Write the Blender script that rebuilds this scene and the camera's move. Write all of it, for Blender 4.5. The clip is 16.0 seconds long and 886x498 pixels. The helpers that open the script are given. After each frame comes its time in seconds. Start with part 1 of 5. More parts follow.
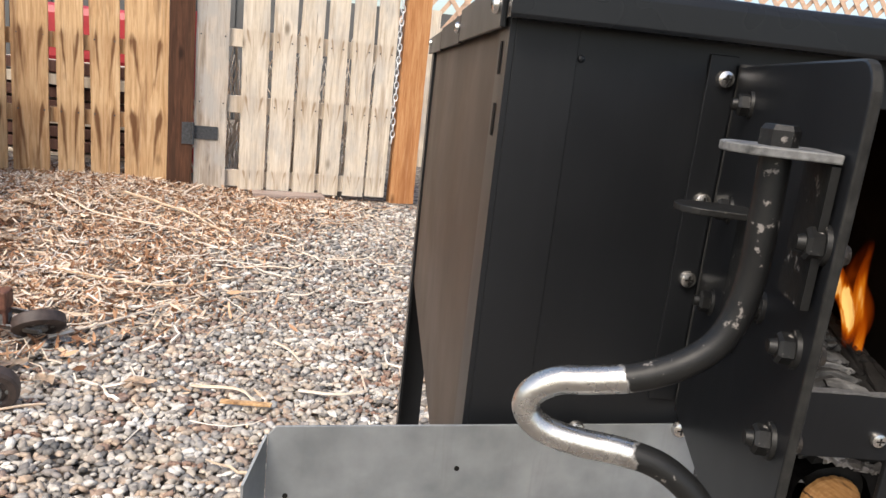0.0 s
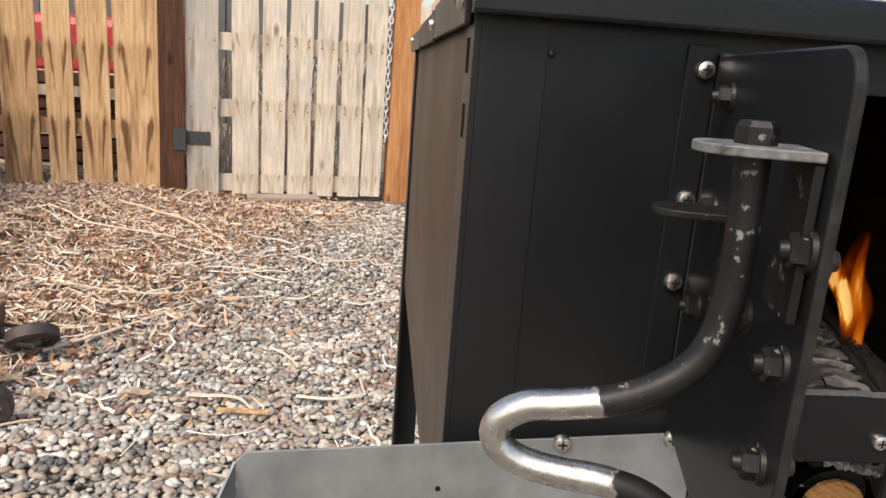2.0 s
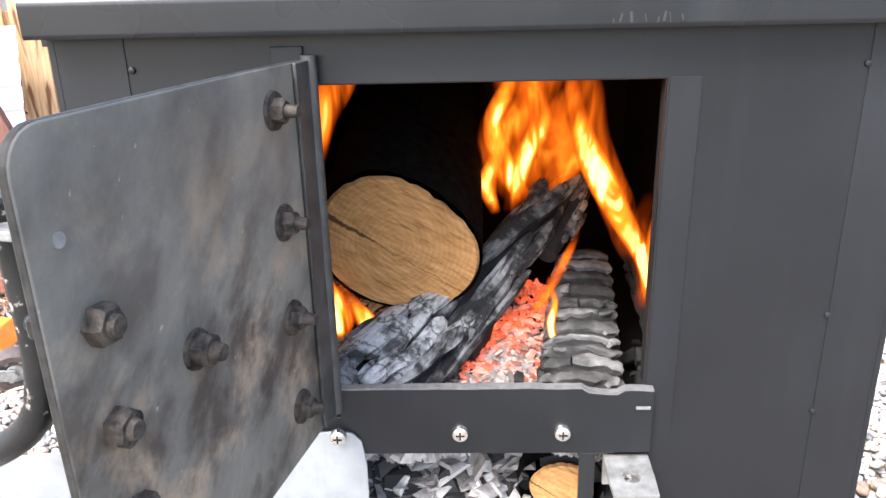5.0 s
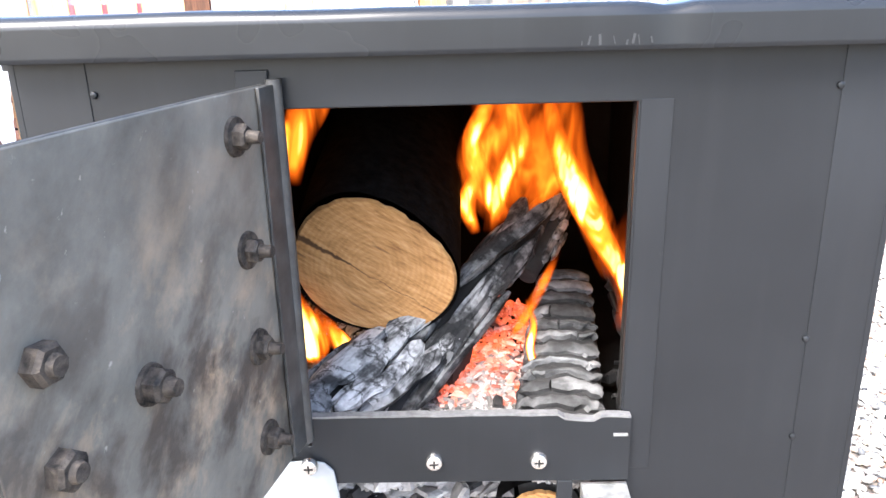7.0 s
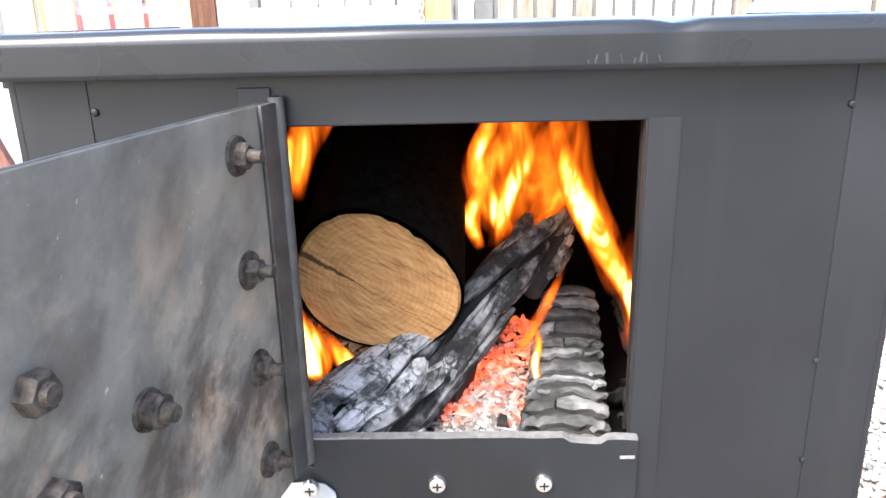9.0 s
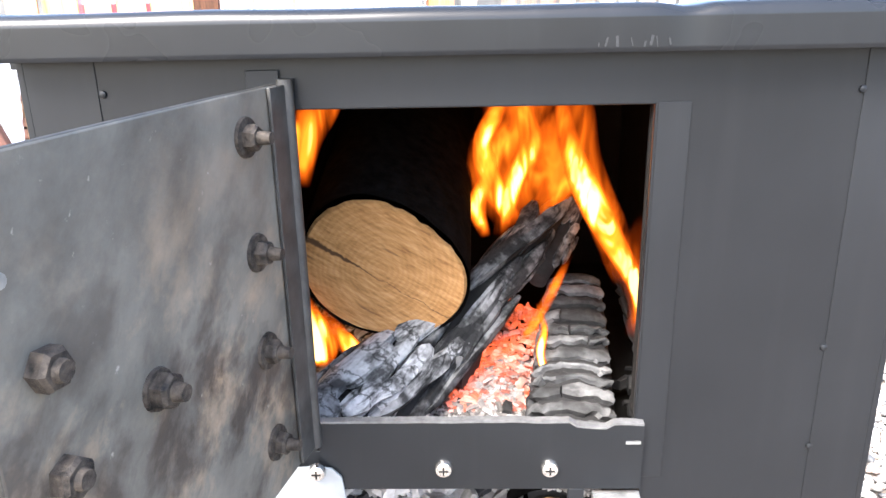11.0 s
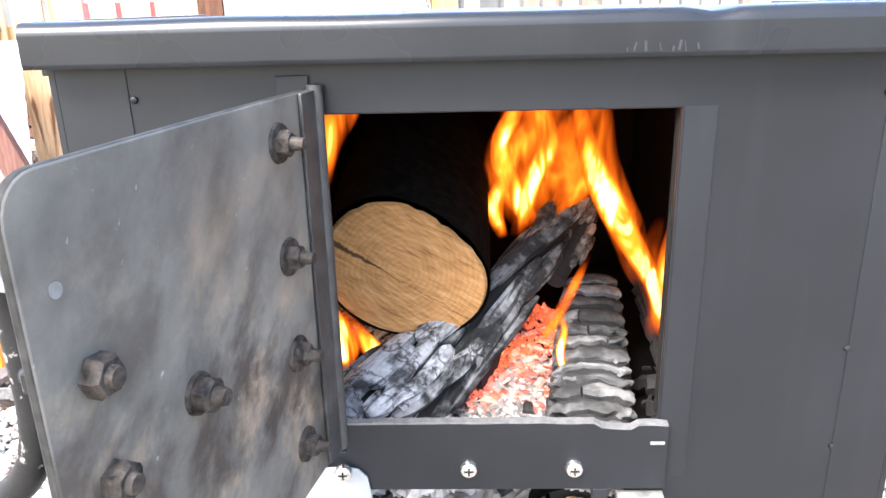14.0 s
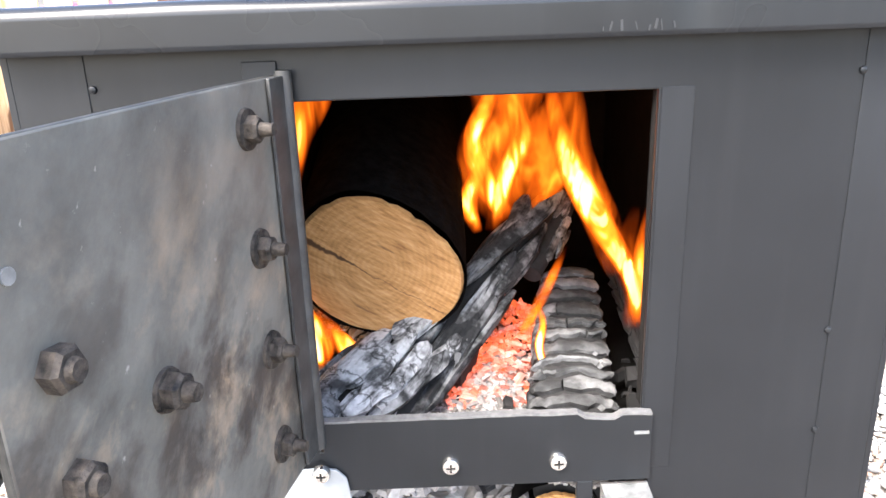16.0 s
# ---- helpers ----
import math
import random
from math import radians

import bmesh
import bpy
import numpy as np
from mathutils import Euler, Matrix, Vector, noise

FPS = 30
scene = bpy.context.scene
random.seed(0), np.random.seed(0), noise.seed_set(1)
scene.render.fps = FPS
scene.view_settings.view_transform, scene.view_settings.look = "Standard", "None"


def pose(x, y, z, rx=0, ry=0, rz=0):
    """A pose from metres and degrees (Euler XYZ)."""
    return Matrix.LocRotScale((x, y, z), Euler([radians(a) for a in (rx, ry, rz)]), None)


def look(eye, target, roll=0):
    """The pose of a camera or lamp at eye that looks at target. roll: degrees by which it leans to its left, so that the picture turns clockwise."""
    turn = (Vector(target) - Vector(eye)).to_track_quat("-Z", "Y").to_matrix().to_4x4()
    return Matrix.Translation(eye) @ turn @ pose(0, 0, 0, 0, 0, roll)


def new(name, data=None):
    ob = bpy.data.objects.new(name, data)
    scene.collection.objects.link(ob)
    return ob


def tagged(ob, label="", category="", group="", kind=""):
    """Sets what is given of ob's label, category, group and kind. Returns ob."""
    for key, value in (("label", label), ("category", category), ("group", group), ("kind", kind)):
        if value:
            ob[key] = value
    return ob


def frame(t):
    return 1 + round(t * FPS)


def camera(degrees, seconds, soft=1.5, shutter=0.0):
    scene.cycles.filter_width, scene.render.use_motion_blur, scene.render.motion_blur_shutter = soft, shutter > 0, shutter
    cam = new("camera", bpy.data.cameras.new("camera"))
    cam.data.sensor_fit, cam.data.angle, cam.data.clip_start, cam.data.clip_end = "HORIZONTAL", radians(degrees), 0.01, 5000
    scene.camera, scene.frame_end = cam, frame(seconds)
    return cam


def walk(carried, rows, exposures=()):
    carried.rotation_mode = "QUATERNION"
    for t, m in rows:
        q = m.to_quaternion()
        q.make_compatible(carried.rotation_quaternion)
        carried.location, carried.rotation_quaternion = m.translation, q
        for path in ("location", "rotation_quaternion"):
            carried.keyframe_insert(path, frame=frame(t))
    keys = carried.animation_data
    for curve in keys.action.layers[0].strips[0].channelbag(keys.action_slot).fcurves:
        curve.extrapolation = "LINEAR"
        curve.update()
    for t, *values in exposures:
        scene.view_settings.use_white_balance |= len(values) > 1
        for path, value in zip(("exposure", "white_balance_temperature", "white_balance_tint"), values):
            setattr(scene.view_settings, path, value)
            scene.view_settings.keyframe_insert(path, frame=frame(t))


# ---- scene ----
cam = camera(62.1, 16.0)
PATH = [
    (0, (-0.228, -0.354, 0.763), (-0.042, 1.582, 0.299), 6.2),
    (0.5, (-0.246, -0.34, 0.76), (0.015, 1.587, 0.293), 5.1),
    (1, (-0.24, -0.338, 0.769), (0.043, 1.596, 0.345), 4.8),
    (1.5, (-0.23, -0.334, 0.77), (0.021, 1.601, 0.331), 4.3),
    (2, (-0.213, -0.335, 0.766), (-0.027, 1.599, 0.292), 4.2),
    (2.5, (-0.212, -0.331, 0.767), (-0.011, 1.604, 0.304), 4.5),
    (3, (-0.173, -0.34, 0.77), (-0.128, 1.588, 0.239), 4),
    (3.2, (-0.146, -0.345, 0.771), (-0.101, 1.582, 0.235), 4.9),
    (3.5, (-0.115, -0.341, 0.774), (-0.143, 1.572, 0.189), 4.5),
    (3.8, (-0.085, -0.341, 0.779), (-0.159, 1.574, 0.207), 2.98),
    (4, (-0.074, -0.326, 0.775), (-0.139, 1.573, 0.149), 1.8),
    (4.2, (-0.055, -0.316, 0.778), (-0.11, 1.578, 0.14), 0.7),
    (4.5, (-0.033, -0.317, 0.785), (-0.02, 1.576, 0.14), 0.7),
    (4.7, (-0.005, -0.321, 0.791), (-0.047, 1.567, 0.134), -0.16),
    (5, (0.006, -0.328, 0.806), (-0.05, 1.558, 0.145), -1.3),
    (7.5, (0.018, -0.318, 0.809), (-0.017, 1.582, 0.185), -1.4),
    (8, (0.017, -0.317, 0.808), (-0.009, 1.583, 0.184), -1.2),
    (8.5, (0.018, -0.316, 0.81), (-0.027, 1.592, 0.212), -1.2),
    (9, (0.017, -0.314, 0.812), (-0.035, 1.592, 0.207), -1.4),
    (11.5, (0.014, -0.315, 0.807), (-0.041, 1.584, 0.183), -1.1),
    (12, (0.014, -0.311, 0.805), (-0.026, 1.588, 0.18), -1.2),
    (12.5, (0.011, -0.314, 0.802), (-0.015, 1.583, 0.169), -1.1),
    (13, (0.006, -0.314, 0.804), (-0.016, 1.581, 0.165), -1.3),
    (13.5, (0.004, -0.312, 0.807), (-0.059, 1.582, 0.166), -1.8),
    (14, (0.003, -0.317, 0.812), (-0.059, 1.58, 0.181), -1.4),
    (14.5, (-0.001, -0.316, 0.81), (-0.047, 1.579, 0.173), -0.7),
    (15, (0.0, -0.316, 0.807), (-0.044, 1.577, 0.161), -0.9),
    (15.5, (-0.001, -0.314, 0.805), (-0.033, 1.581, 0.165), -0.9),
    (16, (0.0, -0.311, 0.802), (0.018, 1.592, 0.187), -2),
]
EXPO = [(0, 1.09, 6950, 10), (0.5, 1.01, 6950, 10), (1.0, 0.98, 7050, 10), (1.5, 0.94, 7200, 10), (2.5, 0.98, 7250, 10), (3.0, 1.06, 7300, 10), (3.5, 1.21, 7100, 10), (4.0, 1.61, 6800, 10), (4.5, 2.16, 6600, 10), (5, 2.9, 6350, 10), (7.5, 3.4, 6200, 10), (8.0, 3.4, 6250, 10), (8.5, 3.27, 6300, 10), (9, 3.3, 6350, 10), (11.5, 3.37, 6350, 10), (12.0, 3.55, 6400, 10), (12.5, 3.6, 6450, 10), (13, 3.7, 6250, 10), (14.5, 3.27, 6300, 10), (16, 3.37, 6400, 10)]
walk(cam, [(t, look(eye, target, roll)) for t, eye, target, roll in PATH], EXPO)

# ---- world, light ----
world = bpy.data.worlds.new("sky")
scene.world = world
world.use_nodes = True
wn = world.node_tree.nodes
sky = wn.new("ShaderNodeTexSky")
sky.sky_type = "NISHITA"
sky.sun_disc = False
sky.sun_elevation, sky.sun_rotation = radians(50), radians(215)
sky.air_density, sky.dust_density, sky.ozone_density = 1.0, 3.0, 1.0
wn["Background"].inputs[1].default_value = 0.13
world.node_tree.links.new(sky.outputs[0], wn["Background"].inputs[0])
sun = new("sun", bpy.data.lights.new("sun", "SUN"))
sun.data.energy, sun.data.angle, sun.data.color = 1.3, radians(25), (1.0, 0.97, 0.93)
sun.matrix_world = look((-2, -3, 4.3), (0, 0, 0))


# ---- materials ----
class Mat:
    """Small helper round one node material."""

    def __init__(self, name, rough=0.6, metal=0.0, spec=0.5):
        self.m = bpy.data.materials.new(name)
        self.m.use_nodes = True
        self.t = self.m.node_tree
        self.b = self.t.nodes["Principled BSDF"]
        self.b.inputs["Roughness"].default_value = rough
        self.b.inputs["Metallic"].default_value = metal
        self.b.inputs["Specular IOR Level"].default_value = spec

    def node(self, kind, **inputs):
        n = self.t.nodes.new(kind)
        for k, v in inputs.items():
            n.inputs[k].default_value = v
        return n

    def link(self, a, b):
        self.t.links.new(a, b)

    def coords(self, scale=(1, 1, 1), shift=True):
        tc = self.node("ShaderNodeTexCoord")
        mp = self.node("ShaderNodeMapping", Scale=scale)
        self.link(tc.outputs["Object"], mp.inputs["Vector"])
        if shift:
            oi = self.node("ShaderNodeObjectInfo")
            mu = self.node("ShaderNodeVectorMath")
            mu.operation = "SCALE"
            mu.inputs[0].default_value = (37.0, 19.0, 53.0)
            self.link(oi.outputs["Random"], mu.inputs["Scale"])
            self.link(mu.outputs[0], mp.inputs["Location"])
        return mp.outputs[0]

    def noise(self, vec, scale, detail=5, rough=0.6, distort=0.0):
        n = self.node("ShaderNodeTexNoise", Scale=scale, Detail=detail, Roughness=rough, Distortion=distort)
        self.link(vec, n.inputs["Vector"])
        return n.outputs["Fac"]

    def ramp(self, fac, stops):
        r = self.node("ShaderNodeValToRGB")
        e = r.color_ramp.elements
        while len(e) < len(stops):
            e.new(0.5)
        for el, (p, c) in zip(e, stops):
            el.position = p
            el.color = (*c, 1) if len(c) == 3 else c
        self.link(fac, r.inputs[0])
        return r.outputs[0]

    def mix(self, fac, a, b, mode="MIX"):
        n = self.t.nodes.new("ShaderNodeMix")
        n.data_type, n.blend_type = "RGBA", mode
        for sock, v in ((n.inputs[0], fac), (n.inputs[6], a), (n.inputs[7], b)):
            if isinstance(v, (int, float)):
                sock.default_value = v
            elif isinstance(v, tuple):
                sock.default_value = (*v, 1)
            else:
                self.link(v, sock)
        return n.outputs[2]

    def calc(self, op, *args):
        n = self.node("ShaderNodeMath")
        n.operation = op
        for i, x in enumerate(args):
            if isinstance(x, (int, float)):
                n.inputs[i].default_value = x
            else:
                self.link(x, n.inputs[i])
        return n.outputs[0]

    def color(self, sock):
        self.link(sock, self.b.inputs["Base Color"])

    def rough(self, sock):
        self.link(sock, self.b.inputs["Roughness"])

    def bump(self, fac, strength=0.3, dist=0.002):
        n = self.node("ShaderNodeBump", Strength=strength, Distance=dist)
        self.link(fac, n.inputs["Height"])
        self.link(n.outputs[0], self.b.inputs["Normal"])


def grey(v):
    return (v, v, v)


def painted_steel(name="black_stove_paint", gloss=0.0, brown=0.0):
    k = Mat(name, 0.4, 0.0, 0.3)
    v = k.coords()
    big = k.noise(v, 7, 4)
    fine = k.noise(v, 160, 4)
    streak = k.noise(k.coords((26, 26, 1.6)), 4, 4)
    c = k.ramp(big, [(0.3, (0.0072, 0.0079, 0.009)), (0.7, (0.0118, 0.0128, 0.0145))])
    c = k.mix(k.ramp(streak, [(0.52, grey(0)), (0.85, grey(0.08))]), c, (0.045, 0.046, 0.048))
    if brown:
        # brown mixed over the black in broad patches and runs
        c = k.mix(k.ramp(k.noise(k.coords((3, 3, 1)), 4, 5), [(0.3, grey(0.5 * brown)), (0.65, grey(brown))]), c, (0.05, 0.032, 0.021))
    k.color(k.mix(k.ramp(fine, [(0.74, grey(0)), (0.8, grey(0.35))]), c, (0.13, 0.125, 0.12)))
    k.rough(k.ramp(big, [(0.3, grey(0.3 - gloss)), (0.7, grey(0.42 - gloss))]))
    k.bump(k.noise(v, 9, 2), 0.12, 0.004)
    return k.m


def door_steel():
    """Plate steel stained by heat: cloudy grey, rust-brown smears drawn aslant, soot and small bare scratches."""
    k = Mat("scorched_steel", 0.5, 0.0, 0.35)
    v = k.coords(shift=False)
    tc = k.node("ShaderNodeTexCoord")
    turn = k.node("ShaderNodeMapping", Rotation=(radians(38), 0, 0))
    k.link(tc.outputs["Object"], turn.inputs["Vector"])
    draw = k.node("ShaderNodeMapping", Scale=(1.0, 1.0, 0.72))
    k.link(turn.outputs[0], draw.inputs["Vector"])
    slant = draw.outputs[0]
    cloud = k.noise(slant, 24, 8, 0.68, 0.1)
    warm = k.noise(slant, 30, 8, 0.66, 0.15)
    dark = k.noise(slant, 38, 7, 0.62, 0.2)
    sep = k.node("ShaderNodeSeparateXYZ")
    k.link(tc.outputs["Object"], sep.inputs[0])
    # heat-tinted rust lies on the lower half of the plate
    low = k.node("ShaderNodeMapRange")
    k.link(sep.outputs["Z"], low.inputs[0])
    for i, x in ((1, 0.765), (2, 0.685), (3, 0.12), (4, 1.0)):
        low.inputs[i].default_value = x
    c = k.ramp(cloud, [(0.3, (0.06, 0.055, 0.046)), (0.5, (0.115, 0.106, 0.089)), (0.7, (0.165, 0.152, 0.126))])
    m1 = k.mix(1.0, k.ramp(warm, [(0.48, grey(0)), (0.68, grey(0.85))]), low.outputs[0], "MULTIPLY")
    c = k.mix(m1, c, (0.34, 0.245, 0.16))
    m2 = k.mix(1.0, k.ramp(dark, [(0.38, grey(0.85)), (0.52, grey(0))]), low.outputs[0], "MULTIPLY")
    c = k.mix(m2, c, (0.034, 0.026, 0.021))
    spots = k.ramp(k.noise(v, 95, 5, 0.7), [(0.67, grey(0)), (0.76, grey(0.5))])
    c = k.mix(spots, c, (0.3, 0.275, 0.24))
    tiny = k.ramp(k.noise(slant, 230, 3), [(0.7, grey(0)), (0.78, grey(0.6))])
    k.color(k.mix(tiny, c, (0.36, 0.33, 0.29)))
    k.rough(k.ramp(cloud, [(0.3, grey(0.42)), (0.7, grey(0.6))]))
    k.bump(k.noise(v, 60, 6), 0.3, 0.002)
    return k.m


def galvanized():
    k = Mat("galvanized_sheet", 0.5, 0.55, 0.5)
    v = k.coords()
    vo = k.node("ShaderNodeTexVoronoi", Scale=75.0)
    k.link(v, vo.inputs["Vector"])
    c = k.ramp(k.noise(v, 18, 5), [(0.3, (0.2, 0.215, 0.222)), (0.7, (0.36, 0.378, 0.385))])
    c = k.mix(0.15, c, vo.outputs["Distance"], "SOFT_LIGHT")
    drip = k.noise(k.coords((40, 40, 3)), 3, 3)
    k.color(k.mix(k.ramp(drip, [(0.58, grey(0)), (0.8, grey(0.5))]), c, (0.2, 0.2, 0.2)))
    k.rough(k.ramp(k.noise(v, 30, 4), [(0.3, grey(0.42)), (0.7, grey(0.62))]))
    k.bump(k.noise(v, 40, 3), 0.08, 0.001)
    return k.m


def plain(name, col, rough=0.5, metal=0.0, var=0.3, scale=60, bump=0.1, spec=0.5):
    k = Mat(name, rough, metal, spec)
    v = k.coords()
    dark = tuple(x * (1 - var) for x in col)
    lite = tuple(min(1, x * (1 + var)) for x in col)
    n = k.noise(v, scale, 5)
    k.color(k.ramp(n, [(0.3, dark), (0.7, lite)]))
    k.bump(n, bump, 0.001)
    return k.m


def worn_rod():
    """Black rod paint, chipped in flecks and rubbed down to bare steel where the wear value is high."""
    k = Mat("worn_black_rod", 0.45, 0.0, 0.3)
    v = k.coords(shift=False)
    n = k.noise(v, 190, 4)
    c = k.ramp(k.noise(v, 30), [(0.3, (0.006, 0.006, 0.006)), (0.7, (0.016, 0.016, 0.015))])
    c = k.mix(k.ramp(n, [(0.63, grey(0)), (0.68, grey(0.8))]), c, (0.24, 0.22, 0.2))
    at = k.node("ShaderNodeAttribute")
    at.attribute_name = "wear"
    rub = k.ramp(k.calc("ADD", at.outputs["Fac"], k.calc("MULTIPLY_ADD", k.noise(v, 85, 5), 0.8, -0.4)), [(0.46, grey(0)), (0.54, grey(1))])
    k.color(k.mix(rub, c, k.ramp(k.noise(v, 60, 5), [(0.3, (0.42, 0.4, 0.37)), (0.7, (0.66, 0.65, 0.62))])))
    k.link(k.calc("MULTIPLY", rub, 0.95), k.b.inputs["Metallic"])
    k.rough(k.ramp(k.calc("MULTIPLY_ADD", rub, -0.17, k.calc("MULTIPLY_ADD", n, 0.15, 0.37)), [(0.0, grey(0)), (1.0, grey(1))]))
    k.bump(n, 0.25, 0.001)
    return k.m


def plank_wood(name, dark, mid, light, stain=(0.1, 0.055, 0.03), stain_at=0.62, weather=0.0, grain_axis=2, rails=()):
    """Sawn wood with its grain along z and run-down stains."""
    k = Mat(name, 0.75, 0, 0.25)
    st = [9.0, 9.0, 9.0]
    st[grain_axis] = 0.55
    v = k.coords(tuple(st))
    grain = k.noise(v, 9, 8, 0.65, 0.6)
    broad = k.noise(k.coords((9, 9, 0.8)), 2.2, 4)
    c = k.ramp(grain, [(0.25, dark), (0.5, mid), (0.75, light)])
    oi = k.node("ShaderNodeObjectInfo")
    c = k.mix(k.ramp(oi.outputs["Random"], [(0.0, grey(0.0)), (1.0, grey(0.2))]), c, mid, "MULTIPLY")
    c = k.mix(k.ramp(broad, [(stain_at - 0.08, grey(0)), (stain_at + 0.1, grey(0.8))]), c, stain)
    if weather:
        w = k.noise(k.coords((2, 2, 1)), 5, 5)
        c = k.mix(k.ramp(w, [(0.45, grey(0)), (0.65, grey(weather))]), c, (0.42, 0.4, 0.37))
        ck = k.noise(k.coords((30, 30, 1.2)), 5, 4)
        c = k.mix(k.ramp(ck, [(0.64, grey(0)), (0.72, grey(0.8))]), c, (0.09, 0.075, 0.06))
    for z_rail, run, amount in rails:
        # iron stains that run down from the nails at a rail
        tc = k.node("ShaderNodeTexCoord")
        sep = k.node("ShaderNodeSeparateXYZ")
        k.link(tc.outputs["Object"], sep.inputs[0])
        mr = k.node("ShaderNodeMapRange")
        k.link(sep.outputs["Z"], mr.inputs[0])
        mr.inputs[1].default_value, mr.inputs[2].default_value = z_rail - run, z_rail + 0.06
        prof = k.ramp(mr.outputs[0], [(0.0, grey(0)), (0.8, grey(1)), (0.86, grey(1)), (1.0, grey(0))])
        # two streaks from the nails, drawing together downwards
        at = k.node("ShaderNodeAttribute")
        at.attribute_name = "across"
        wob = k.noise(k.coords((14, 14, 1.4)), 2.0, 3)
        pos = k.calc("MULTIPLY", k.calc("ABSOLUTE", k.calc("SUBTRACT", k.calc("MULTIPLY_ADD", wob, 0.26, at.outputs["Fac"]), 0.63)), 2.0)
        want = k.calc("MULTIPLY_ADD", mr.outputs[0], 0.45, 0.2)
        d = k.calc("ABSOLUTE", k.calc("SUBTRACT", pos, want))
        val = k.calc("SUBTRACT", k.calc("MULTIPLY", prof, amount), k.calc("MULTIPLY", d, 5.0))
        c = k.mix(k.ramp(val, [(0.0, grey(0)), (0.6, grey(0.9))]), c, stain)
        c = k.mix(k.calc("MULTIPLY", prof, 0.16), c, stain)
    knot = k.node("ShaderNodeTexVoronoi", Scale=3.2)
    k.link(k.coords((1.6, 1.6, 0.7)), knot.inputs["Vector"])
    c = k.mix(k.ramp(knot.outputs["Distance"], [(0.03, grey(0.85)), (0.1, grey(0))]), c, tuple(x * 0.45 for x in dark))
    k.color(c)
    k.bump(grain, 0.35, 0.003)
    return k.m


def island_ramp(name, stops, rough=0.75, spec=0.3, grain=90, mottle=0.35, bump=0.25):
    k = Mat(name, rough, 0, spec)
    g = k.node("ShaderNodeNewGeometry")
    c = k.ramp(g.outputs["Random Per Island"], stops)
    v = k.coords(shift=False)
    n = k.noise(v, grain, 5)
    c = k.mix(mottle, c, k.ramp(n, [(0.25, grey(0.25)), (0.5, grey(0.55)), (0.78, grey(1.0))]), "OVERLAY")
    k.color(c)
    k.bump(n, bump, 0.002)
    return k.m


def pebble_mat():
    k = island_ramp("river_pebbles", [(0.0, (0.079, 0.078, 0.076)), (0.12, (0.270, 0.242, 0.209)), (0.25, (0.400, 0.349, 0.284)), (0.36, (0.214, 0.126, 0.088)),
                                      (0.46, (0.251, 0.237, 0.219)), (0.56, (0.521, 0.479, 0.419)), (0.66, (0.177, 0.165, 0.153)), (0.75, (0.381, 0.284, 0.205)),
                                      (0.84, (0.595, 0.558, 0.502)), (0.93, (0.121, 0.116, 0.112)), (1.0, (0.698, 0.670, 0.623))], 0.6, 0.35, mottle=0.7)
    return k


def soil_mat():
    k = Mat("gravel_bed", 0.9, 0, 0.2)
    v = k.coords(shift=False)
    vo = k.node("ShaderNodeTexVoronoi", Scale=42.0)
    k.link(v, vo.inputs["Vector"])
    c = k.ramp(vo.outputs["Color"], [(0.1, (0.05, 0.046, 0.042)), (0.5, (0.18, 0.155, 0.13)), (0.9, (0.4, 0.35, 0.3))])
    c = k.mix(k.ramp(k.noise(v, 1.3, 4), [(0.4, grey(0)), (0.65, grey(0.35))]), c, (0.17, 0.13, 0.09))
    k.color(c)
    k.bump(vo.outputs["Distance"], 0.7, 0.02)
    return k.m


